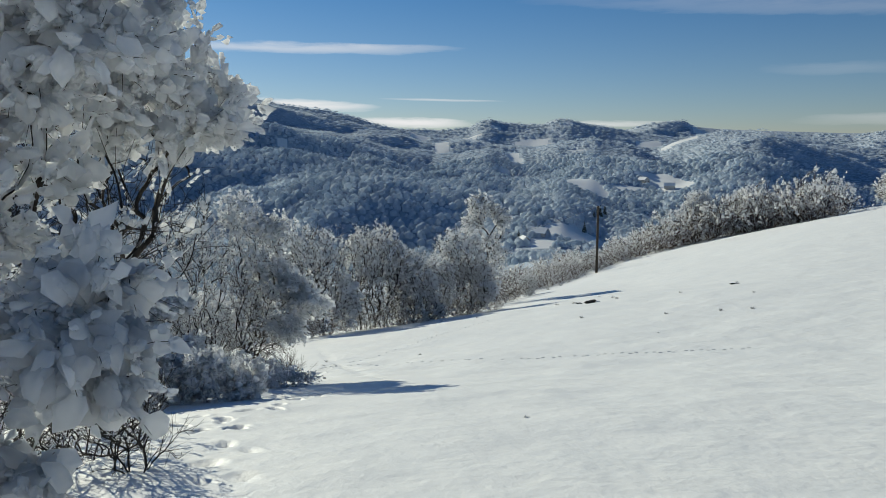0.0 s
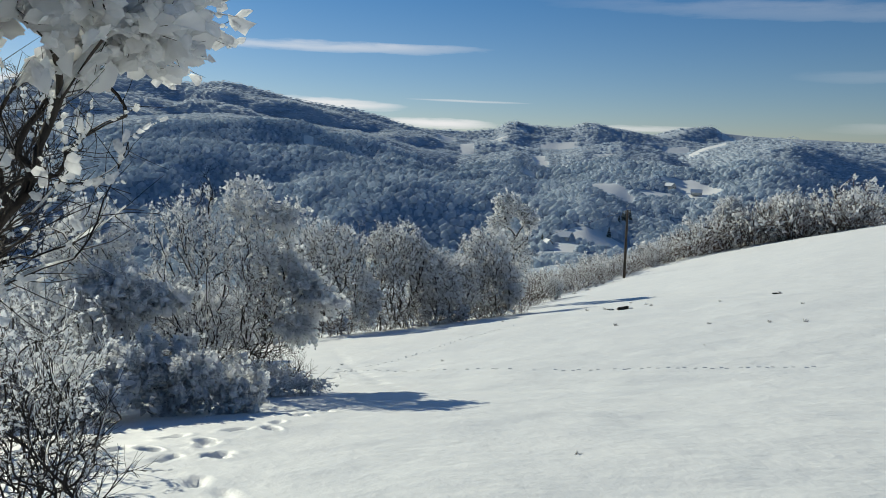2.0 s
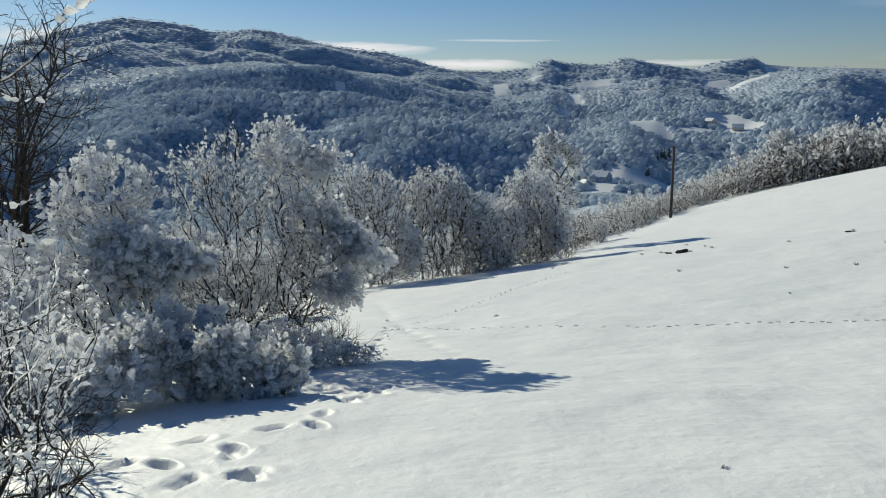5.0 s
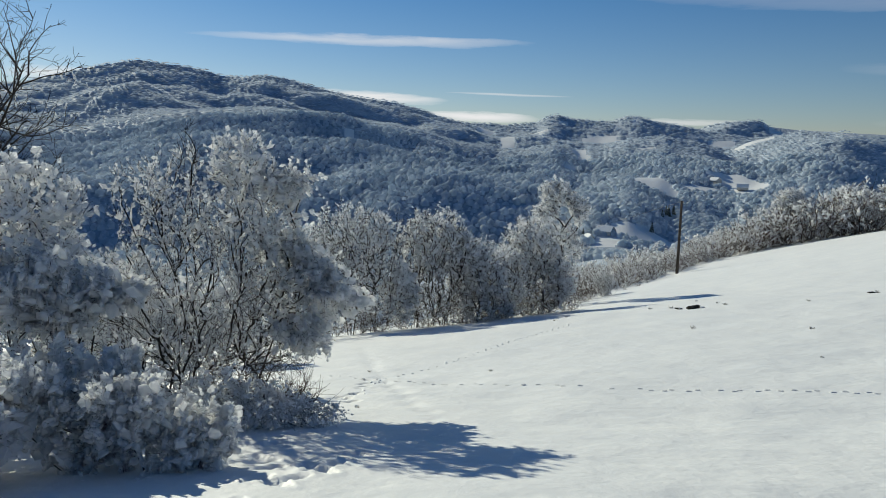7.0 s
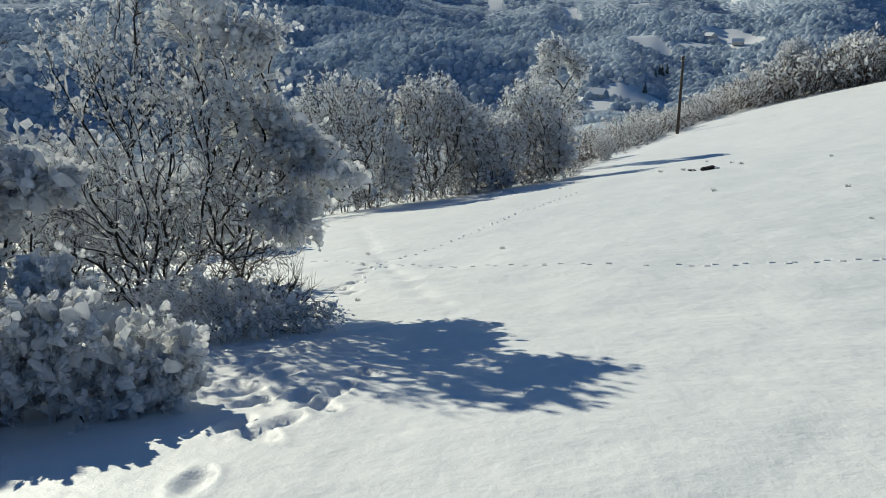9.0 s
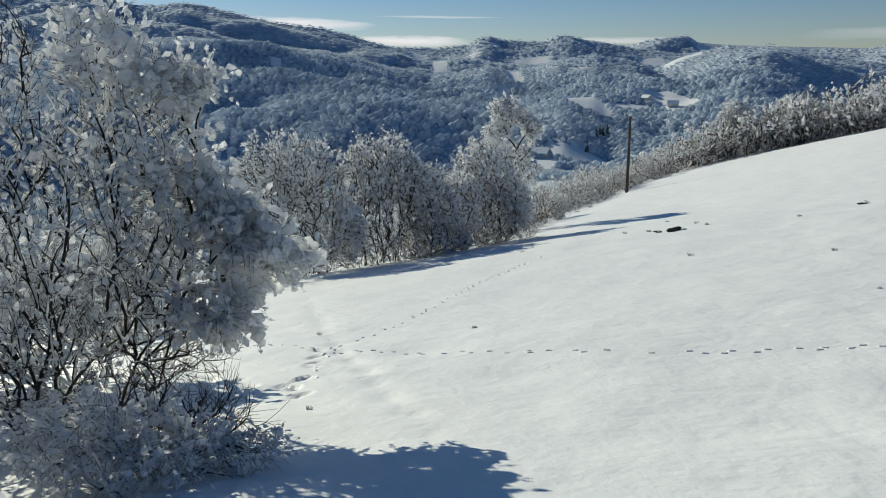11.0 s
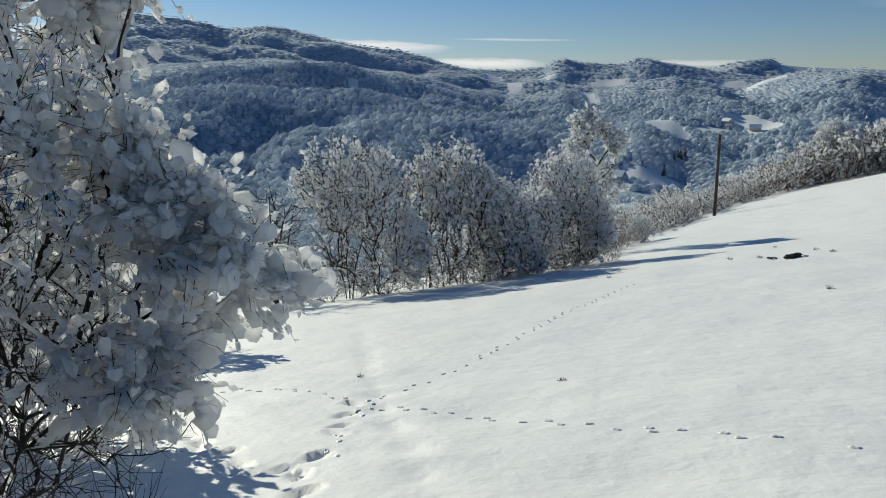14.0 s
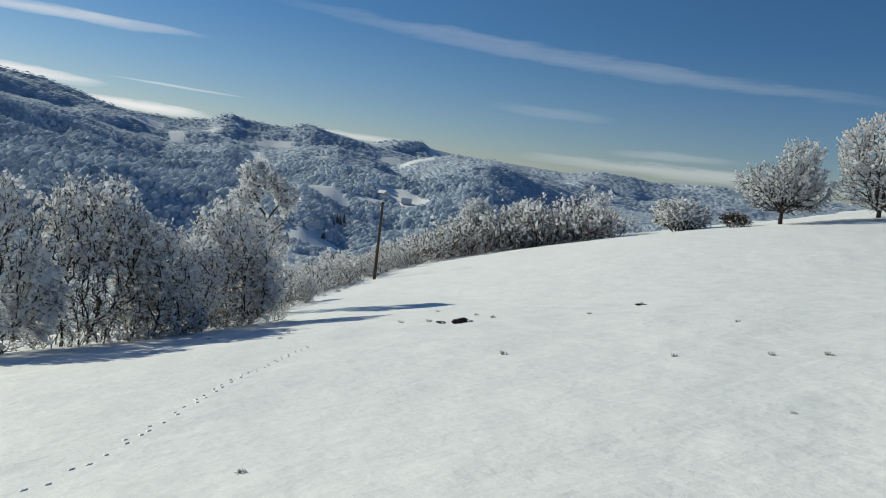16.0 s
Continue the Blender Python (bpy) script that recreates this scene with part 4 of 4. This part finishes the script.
frosted_plant("field_edge_tree", 3.4, 46.8, "frost-covered tree with drooping twigs at the field edge", "tree", 123,
              [(3.25, 47.0, -4.70, 1.80, 1.5, 1.85, 3.4, 0.60, 0.2), (3.6, 46.8, -6.90, 1.8, 1.4, 1.50, 2.4, 0.42, 0.6), (4.85, 47.0, -6.30, 1.0, 0.9, 1.45, 1.6, 0.72, 0.8)], nodes=940, **ROW_TREE)
frosted_plant("field_edge_tree", 2.0, 45.0, "low frost-covered bush between the taller trees", "tree", 124,
              [(1.95, 45.0, -6.10, 1.25, 1.1, 1.70, 2.0, 0.60, 0.5)], nodes=340, **ROW_TREE)
frosted_plant("field_edge_tree", 5.5, 54.0, "taller tree with an open crown of drooping frosted sprays", "tree", 130,
              [(5.20, 54.0, -1.95, 0.9, 0.9, 0.75, 1.2, 0.85, 0.5), (4.6, 54.0, -3.30, 0.9, 0.9, 0.8, 0.9, 0.75, 0.6), (6.70, 54.0, -2.95, 0.55, 0.8, 0.75, 1.0, 1.0, 1.0), (5.9, 54.0, -2.3, 0.7, 0.8, 0.6, 0.8, 0.8, 0.7), (6.1, 54.0, -5.4, 1.2, 1.2, 1.5, 1.6, 0.6, 0.6)],
              nodes=520, trunk=3.2, **{**ROW_TREE, "thick": 0.045})
for k, (x, y) in enumerate(((-6.8, 39.6), (-4.6, 40.2), (-2.7, 41.2), (-0.6, 41.4), (1.4, 42.6), (3.2, 45.4), (4.9, 47.5), (7.0, 55.5),
                             (-8.4, 42.5), (-6.0, 44.0), (-3.6, 44.6), (-1.4, 45.2), (1.0, 46.5), (3.6, 50.0), (6.2, 53.0), (8.2, 59.0))):
    z, h = ground_z(x, y), 0.9 if k < 8 else 2.2
    frosted_plant("undergrowth", x, y, "tangled brown brambles and frosted grass under the row", "bush", 170 + k, [(x, y, z + h * 0.5, 1.4, 0.7, h * 0.5, 1.0, 0.28, 0.3)], group="undergrowth of the row",
                  feet=9, base=1.0, nodes=110, twigs=5, length=0.40, width=0.10, tip=0.005, thick=0.013, rings=2, bark=TWIG, joined=True, shape=OCT)
frosted_plant("small_bush", 9.6, 61.0, "small frosted bush at the end of the row", "bush", 131, [(9.6, 61.0, ground_z(9.6, 61.0) + 1.0, 0.95, 0.9, 0.95, 1.0, 0.6, 0.4)], feet=8, base=0.4,
              nodes=260, twigs=4, length=0.34, width=0.12, tip=0.006, thick=0.02, rings=2, joined=True, shape=OCT)
woody("bare_tree", -8.1, 39.0, "dark gnarled leafless tree at the end of the row", "tree", 135, 4.6, 1.6, 7, (10, 6, 2), (1, 0.06), OCT, FROST, trunk=1.2, thick=0.055, group=ROW)
woody("bare_tree", -5.3, 52.0, "bare slender tree beyond the row", "tree", 133, 7.4, 1.6, 6, (9, 5, 2), (1, 0.08), OCT, THIN, trunk=3.0, thick=0.035, lift=(0.16, 0.1, 0.05))

# trees on the rise
z = ground_z(57.0, 69.3)
ORCHARD = dict(feet=1, twigs=5, length=0.55, width=0.23, tip=0.016, thick=0.17, rings=2, straight=0.45, shape=OCT)
frosted_plant("orchard_tree", 57.0, 69.3, "spreading frosted fruit tree with a short dark trunk", "tree", 140,
              [(58.6, 69.3, z + 5.6, 2.2, 2.4, 3.1, 2.6, 0.75, 0.1), (54.8, 69.3, z + 3.5, 3.6, 3.0, 2.0, 2.6, 0.55, 0.2), (59.8, 69.3, z + 3.4, 2.8, 2.6, 2.0, 2.0, 0.58, 0.2), (56.8, 69.3, z + 2.0, 4.4, 3.2, 1.0, 1.6, 0.15, 0.3)], nodes=900, trunk=1.2, **ORCHARD)
z = ground_z(66.5, 66.5)
frosted_plant("orchard_tree", 66.5, 66.5, "large frosted round-crowned tree on the rise", "tree", 141,
              [(66.0, 66.5, z + 6.4, 4.6, 4.2, 3.9, 4.0, 0.8, 0.1), (66.3, 66.5, z + 2.6, 5.4, 4.2, 2.2, 2.0, 0.45, 0.3)], nodes=950, trunk=1.0, **ORCHARD)
z = ground_z(52.0, 77.8)
frosted_plant("round_bush", 52.0, 77.8, "round frosted bush on the rise", "bush", 142, [(52.0, 77.8, z + 1.7, 3.2, 2.8, 1.6, 3.0, 0.7, 0.1), (52.0, 77.8, z + 0.8, 3.2, 2.8, 0.8, 1.0, 0.2, 0.2)], nodes=600, **{**ORCHARD, "feet": 9, "base": 0.9, "thick": 0.06})
frosted_plant("round_bush", 53.5, 71.5, "low dark brambles under the fruit tree", "bush", 143, [(53.5, 71.5, ground_z(53.5, 71.5) + 0.7, 1.6, 1.4, 0.7, 1.0, 0.15, 0.2)], nodes=200, **{**ORCHARD, "feet": 9, "base": 0.9, "thick": 0.03})


# the hedge behind the field
def build_hedge():
    kinds = []
    for k, (h, s, frost) in enumerate(((1.6, 1.7, 0.56), (2.1, 1.8, 0.78), (1.3, 1.9, 0.42), (2.2, 1.8, 0.66), (1.7, 2.0, 0.60))):
        z = ground_z(12 + k, 80)
        kinds.append(frosted_plant("hedge_bush", 12 + k, 80, "frosted tangled bush with reddish twigs in the hedge below the field", "bush", 150 + k,
                                   [(12 + k, 80, z + h * 0.62, s * 0.85, s * 0.85, h * 0.40, 2.0, frost, 0.1), (12 + k, 80, z + h * 0.3, s, s, h * 0.3, 1.3, frost * 0.5, 0.1)],
                                   feet=9, base=0.9, nodes=50, twigs=5, length=0.46, width=0.145, tip=0.010, thick=0.025, rings=2, shape=TETRA, bark=TWIG, joined=True, group="hedge behind the field"))
    rng = np.random.default_rng(5)
    front = ((5.5, 62.5), (8.5, 65), (13, 73), (18.5, 81.5), (24, 88), (31, 91), (38, 91), (43, 87), (47.5, 83))
    f = np.array(front, float)
    spots = []
    for row in range(8):
        for u in np.arange(0, len(front) - 1.001, 0.22 if row < 3 else 0.33):
            j = int(u)
            p = f[j] + (f[j + 1] - f[j]) * (u - j) + rng.uniform(-0.9, 0.9, 2)
            away = unit(p - np.array([0.0, 5.0]))
            if row > 5 and u > 5.5:
                continue
            spots.append(p + away * (1.0 + row * 2.4 + (row**2) * 0.8))
    for k, p in enumerate(spots):
        s = rng.uniform(0.7, 1.2) * (1.1 if p[0] < 23 else 1.1 + min(0.9, (p[0] - 23) * 0.09))
        at = pose(p[0], p[1], ground_z(*p) - 0.1, 0, 0, rng.uniform(0, 360))
        if k < len(kinds):
            kinds[k].matrix_basis = at
        else:
            c = copy_thing(kinds[rng.integers(0, len(kinds))], at)
            c.scale = (s, s, s * rng.uniform(0.85, 1.2))


build_hedge()
HEDGE_TREE = dict(shape=OCT, twigs=4, length=0.55, width=0.22, tip=0.009, rings=2, straight=0.45)
z = ground_z(36.5, 95.5)
frosted_plant("hedge_tree", 36.5, 95.5, "slender frosted tree standing out of the hedge", "tree", 160, [(36.5, 95.5, z + 5.0, 1.9, 1.8, 1.6, 2.0, 0.75, 0.2), (36.5, 95.5, z + 3.2, 1.5, 1.4, 0.9, 0.8, 0.4, 0.3)], nodes=380, feet=1, trunk=1.6, thick=0.1, **HEDGE_TREE)
z = ground_z(43.0, 93.5)
frosted_plant("hedge_tree", 43.0, 93.5, "broad frosted tree standing out of the hedge", "tree", 161, [(43.0, 93.5, z + 3.6, 2.9, 2.4, 2.2, 2.0, 0.7, 0.2), (43.0, 93.5, z + 1.8, 2.8, 2.2, 1.4, 1.0, 0.45, 0.3)], nodes=520, feet=9, base=0.8, thick=0.08, **HEDGE_TREE)


# ---- the pole ----
def lathe(profile, sides=16):
    """A turned shape about z from (radius, z) pairs."""
    bm = bmesh.new()
    rings = [[bm.verts.new((r * math.cos(a), r * math.sin(a), z)) for a in np.arange(sides) * 2 * math.pi / sides] for r, z in profile]
    for a, b in zip(rings, rings[1:]):
        for k in range(sides):
            bm.faces.new((a[k], a[(k + 1) % sides], b[(k + 1) % sides], b[k])).smooth = True
    bm.faces.new(rings[0][::-1])
    bm.faces.new(rings[-1])
    return bm


def utility_pole(x, y):
    top = thing("utility_pole", x, y, ground_z(x, y) - 0.2, "weathered wooden utility pole standing in the snow", "pole")
    part("post", lathe([(0.15, 0), (0.145, 0.6), (0.125, 4), (0.105, 7.2), (0.085, 7.24)]), TIMBER, top)
    for side in (-1, 1):
        pin = part("insulator", lathe([(0.012, 0), (0.012, 0.10), (0.045, 0.11), (0.05, 0.16), (0.03, 0.18), (0.042, 0.2), (0.035, 0.26), (0.01, 0.275)], 12), PORCELAIN, top,
                   "grey porcelain insulator")
        pin.location = (side * 0.16, 0, 6.95)
        bm = bmesh.new()
        bmesh.ops.create_cube(bm, size=1)
        bmesh.ops.scale(bm, vec=(0.16, 0.03, 0.03), verts=bm.verts)
        bmesh.ops.bevel(bm, geom=bm.edges[:], offset=0.006, segments=1, affect="EDGES")
        arm = part("bracket", bm, WIRE, top, "dark steel bracket")
        arm.location = (side * 0.12, 0, 6.95)
    return top


utility_pole(19.35, 77.9)


def wire(p, q, sag, name="power_line"):
    n = 24
    pts = np.array([[p[k] + (q[k] - p[k]) * u - (4 * sag * u * (1 - u) if k == 2 else 0) for k in range(3)] for u in np.linspace(0, 1, n)])
    return tagged(mesh(name, *tubes([(pts[None], 0.012, 0.012, 5)]), WIRE, smooth=True), "thin dark power line from the wooden pole", "cable")


POLE_TOP = ground_z(19.35, 77.9) - 0.2 + 7.1
wire((19.2, 77.9, POLE_TOP), (-60.0, 190.0, ground_z(-60, 190) + 8.0), 2.0)


# ---- small things on the snow ----
def tuft(x, y, size, seed, frosty=0.5):
    """Dry grass stalks standing out of the snow."""
    rng = np.random.default_rng(seed)
    top = thing("grass_tuft", x, y, ground_z(x, y) - 0.02, "dry frosted grass tuft poking through the snow", "grass", "grass tufts in the field")
    n = int(14 + 10 * size)
    lines = stems(rng, n, 0.16 * size, 0.22 * size, 4, 0.06 * size, 0.25)
    tagged(mesh("stalk_mass", *tubes([(lines, 0.006, 0.002, 3)]), GRASS, top), kind="stuff")
    tagged(mesh("frost_cover", *rime(rng, lines, 3, 0.03 * (0.5 + size / 2), OCT), FROST, top), kind="stuff")
    c = np.zeros((1, 3))
    v, f = blobs(rng, c, np.diag([0.12 * size, 0.09 * size, 0.03 * size])[None], BALL, 0.2)
    mesh("snow_cap", v, f, SNOW, top, smooth=True)
    return top


for k, (x, y, size) in enumerate(((2.17, 8.9, 0.35), (6.8, 27.3, 0.9), (7.4, 35.4, 0.9), (10.6, 24.2, 0.8), (11.4, 23.7, 0.9), (9.1, 25.0, 0.7), (0.95, 21.2, 0.5), (-1.84, 22.6, 0.55),
                                  (12.3, 32.7, 0.8), (15.6, 34.6, 1.0), (7.5, 20.8, 0.4), (-1.1, 16.7, 0.45), (3.5, 34.0, 0.7), (4.3, 37.0, 0.7), (2.0, 38.0, 0.8), (10.2, 36.0, 1.0),
                                  (8.0, 34.6, 1.0), (9.9, 34.2, 0.9), (13.4, 28.0, 0.6), (10.6, 40.4, 0.8), (12.2, 66.0, 2.0), (14.0, 69.5, 2.2), (9.0, 63.0, 1.8), (15.5, 73.0, 2.2))):
    tuft(x, y, size * 0.75, 300 + k)


def clod(x, y, w, d, h, seed):
    rng = np.random.default_rng(seed)
    top = thing("earth_clod", x, y, ground_z(x, y), "dark clod of bare earth and roots in the snow", "earth", "bare earth in the field")
    c = rng.normal(0, 0.4, (9, 3)) * np.array([w, d, 0]) + np.array([0, 0, h * 0.25])
    axes = np.stack([np.diag([w * a, d * a, h * a]) for a in rng.uniform(0.3, 0.6, 9)])
    mesh("soil", *blobs(rng, c, axes, BALL, 0.3), SOIL, top)
    c = rng.normal(0, 0.5, (7, 3)) * np.array([w, d, 0]) + np.array([0, 0, h * 0.5])
    axes = np.stack([np.diag([w * 0.3 * a, d * 0.3 * a, h * 0.2 * a]) for a in rng.uniform(0.5, 1.2, 7)])
    mesh("snow_crust", *blobs(rng, c, axes, BALL, 0.25), SNOW, top, smooth=True)
    return top


clod(8.75, 33.7, 0.28, 0.19, 0.14, 1)
clod(8.15, 33.9, 0.14, 0.10, 0.08, 2)
clod(15.4, 34.4, 0.18, 0.10, 0.06, 3)


def print_mesh(length, width, depth, seed):
    """A footprint: trodden floor with a ragged raised rim."""
    rng = np.random.default_rng(seed)
    n = 14
    a = np.arange(n) * 2 * np.pi / n
    wob = rng.uniform(0.85, 1.15, n)
    rings = []
    for scale, z in ((0.0, 0.004), (0.55, 0.004), (0.78, 0.010), (0.95, depth), (1.15, depth * 0.75), (1.6, -0.012)):
        zz = np.full(n, z) if scale < 0.9 or scale > 1.5 else z * rng.uniform(0.45, 1.35, n)
        rings.append(np.stack([np.cos(a) * width / 2 * scale * wob, np.sin(a) * length / 2 * scale * wob, zz], -1))
    verts = np.concatenate(rings)
    k = np.arange(len(rings) - 1)[:, None] * n
    i, i2 = k + np.arange(n), k + (np.arange(n) + 1) % n
    return verts, np.stack([i, i2, i2 + n, i + n], -1).reshape(-1, 4)


PAW = [mesh("paw_print", *print_mesh(0.075, 0.042, 0.007, 60 + k), SNOW, smooth=True) for k in range(3)]
for ob in PAW:
    tagged(ob, "small animal track pressed into the snow", "track", "animal tracks across the field")


def lay(kinds, k, x, y, heading):
    e = 0.15
    n = Vector((ground_z(x - e, y) - ground_z(x + e, y), ground_z(x, y - e) - ground_z(x, y + e), 2 * e)).normalized()
    tilt = Vector((0, 0, 1)).rotation_difference(n).to_matrix().to_4x4()
    m = Matrix.Translation((x, y, ground_z(x, y) + 0.004)) @ tilt @ pose(0, 0, 0, 0, 0, heading)
    if k < len(kinds):
        kinds[k].matrix_basis = m
    else:
        copy_thing(kinds[k % len(kinds)], m)


rng = np.random.default_rng(77)

def track(points, step, start):
    """Animal prints in a line, in pairs."""
    k = start
    pts = np.array(points, float)
    for a, b in zip(pts, pts[1:]):
        n = max(1, int(np.linalg.norm(b - a) / step))
        for i in range(n):
            p = a + (b - a) * (i + rng.uniform(-0.35, 0.35)) / n
            if rng.uniform() < 0.12:
                continue
            side = np.array([-(b - a)[1], (b - a)[0]]) / np.linalg.norm(b - a) * 0.05 * (1 if i % 2 else -1)
            lay(PAW, k, *(p + side), -math.degrees(math.atan2(b[0] - a[0], b[1] - a[1])) + rng.uniform(-12, 12))
            k += 1
    return k


k = track(((-3.81, 21.9), (-2.73, 21.8), (-1.48, 20.65), (-0.5, 20.0), (0.44, 19.4), (1.26, 18.87), (2.2, 18.34), (3.07, 18.0), (3.66, 17.78), (6.0, 17.2), (8.5, 16.6)), 0.17, 0)
k = track(((-1.33, 18.4), (-1.44, 19.1), (-1.33, 21.0), (-0.68, 22.1), (0.13, 24.1), (1.3, 27.0), (2.41, 29.2), (4.2, 32.5)), 0.22, k)


# ---- the farmhouse in the valley ----
def box(w, d, h, bevel=0.02):
    bm = bmesh.new()
    bmesh.ops.create_cube(bm, size=1)
    bmesh.ops.scale(bm, vec=(w, d, h), verts=bm.verts)
    bmesh.ops.bevel(bm, geom=bm.edges[:], offset=bevel, segments=1, affect="EDGES")
    return bm


def gable_roof(w, d, h, over, thick):
    bm = bmesh.new()
    for side in (-1, 1):
        pts = [(side * (w / 2 + over), -d / 2 - over, -over * h / (w / 2)), (0, -d / 2 - over, h), (0, d / 2 + over, h), (side * (w / 2 + over), d / 2 + over, -over * h / (w / 2))]
        low = [bm.verts.new(q) for q in pts]
        up = [bm.verts.new((q[0], q[1], q[2] + thick)) for q in pts]
        bm.faces.new(up)
        bm.faces.new(low[::-1])
        for j in range(4):
            bm.faces.new((low[j], low[(j + 1) % 4], up[(j + 1) % 4], up[j]))
    bmesh.ops.recalc_face_normals(bm, faces=bm.faces)
    return bm


def house(x, y, w, d, h, rise, turn, label):
    top = thing("house", x, y, ground_z(x, y) - 0.3, label, "house", "", turn)
    wall = part("wall", box(w, d, h, 0.05), PLASTER, top)
    wall.location = (0, 0, h / 2)
    for side in (-1, 1):
        bm = bmesh.new()
        tri = [bm.verts.new(q) for q in ((-w / 2, side * (d / 2 - 0.01), h), (w / 2, side * (d / 2 - 0.01), h), (0, side * (d / 2 - 0.01), h + rise))]
        back = [bm.verts.new((v.co.x, v.co.y - side * 0.2, v.co.z)) for v in tri]
        bm.faces.new(tri)
        bm.faces.new(back[::-1])
        for j in range(3):
            bm.faces.new((tri[j], tri[(j + 1) % 3], back[(j + 1) % 3], back[j]))
        bmesh.ops.recalc_face_normals(bm, faces=bm.faces)
        part("gable", bm, PLASTER, top)
    roof = part("roof", gable_roof(w, d, rise, 0.6, 0.35), SNOW, top, "roof under a thick layer of snow")
    roof.location = (0, 0, h)
    chimney = part("chimney", box(0.6, 0.6, 1.8), PLASTER, roof, "short plastered chimney")
    chimney.location = (w * 0.2, d * 0.2, rise * 0.75)
    for k in range(3):
        glass = part("window", box(0.9, 0.12, 1.2), GLASS, wall, "dark window pane")
        glass.location = (-w * 0.3 + k * w * 0.3, -d / 2, 0.2)
    entry = part("door", box(1.0, 0.12, 2.0), TIMBER, wall, "dark wooden door")
    entry.location = (w * 0.42, -d / 2, -h / 2 + 1.3)
    return top


house(109, 679, 11, 15, 3.6, 4.5, 55, "small farmhouse with a snow-covered gable roof in the meadow")
house(93, 667, 6, 8, 2.6, 2.6, 20, "low farm shed with a snow-covered roof")
house(362, 1209, 12, 16, 5.0, 4.5, 30, "distant farmhouse with a snowy roof")
house(384, 1145, 12, 16, 4.5, 4.5, 70, "distant farmhouse with a snowy roof")


def fir(x, y, h, seed):
    rng = np.random.default_rng(seed)
    top = thing("fir_tree", x, y, ground_z(x, y) - 0.2, "dark snow-dusted fir tree in the meadow", "tree", "fir trees in the valley")
    main = extend(rng, np.zeros((1, 3)), np.array([[0.0, 0.0, 1.0]]), np.array([h]), 8, 0.01, 0.1)
    mesh("trunk", *tubes([(main, h * 0.022, 0.02, 6)]), BARK, top)
    n = 240
    u = rng.uniform(0.08, 0.98, n)
    a = rng.uniform(0, 6.28, n)
    reach = (1 - u) * h * 0.24 + 0.15
    d = np.stack([np.cos(a), np.sin(a), np.full(n, -0.25)], -1)
    c = np.stack([0 * u, 0 * u, u * h], -1) + d * (reach * 0.55)[:, None]
    side = np.stack([-np.sin(a), np.cos(a), 0 * a], -1)
    axes = np.stack([d * (reach * 0.6)[:, None], side * (reach * 0.28)[:, None], np.cross(d, side) * (reach * 0.12 + 0.05)[:, None]], 1)
    mesh("crown", *blobs(rng, c, axes, OCT, 0.3), NEEDLES, top)
    return top


for k, (x, y, h) in enumerate(((156, 705, 11), (209, 864, 15), (217, 874, 17), (205, 859, 14), (89, 677, 9), (194, 830, 11))):
    fir(x, y, h, 400 + k)
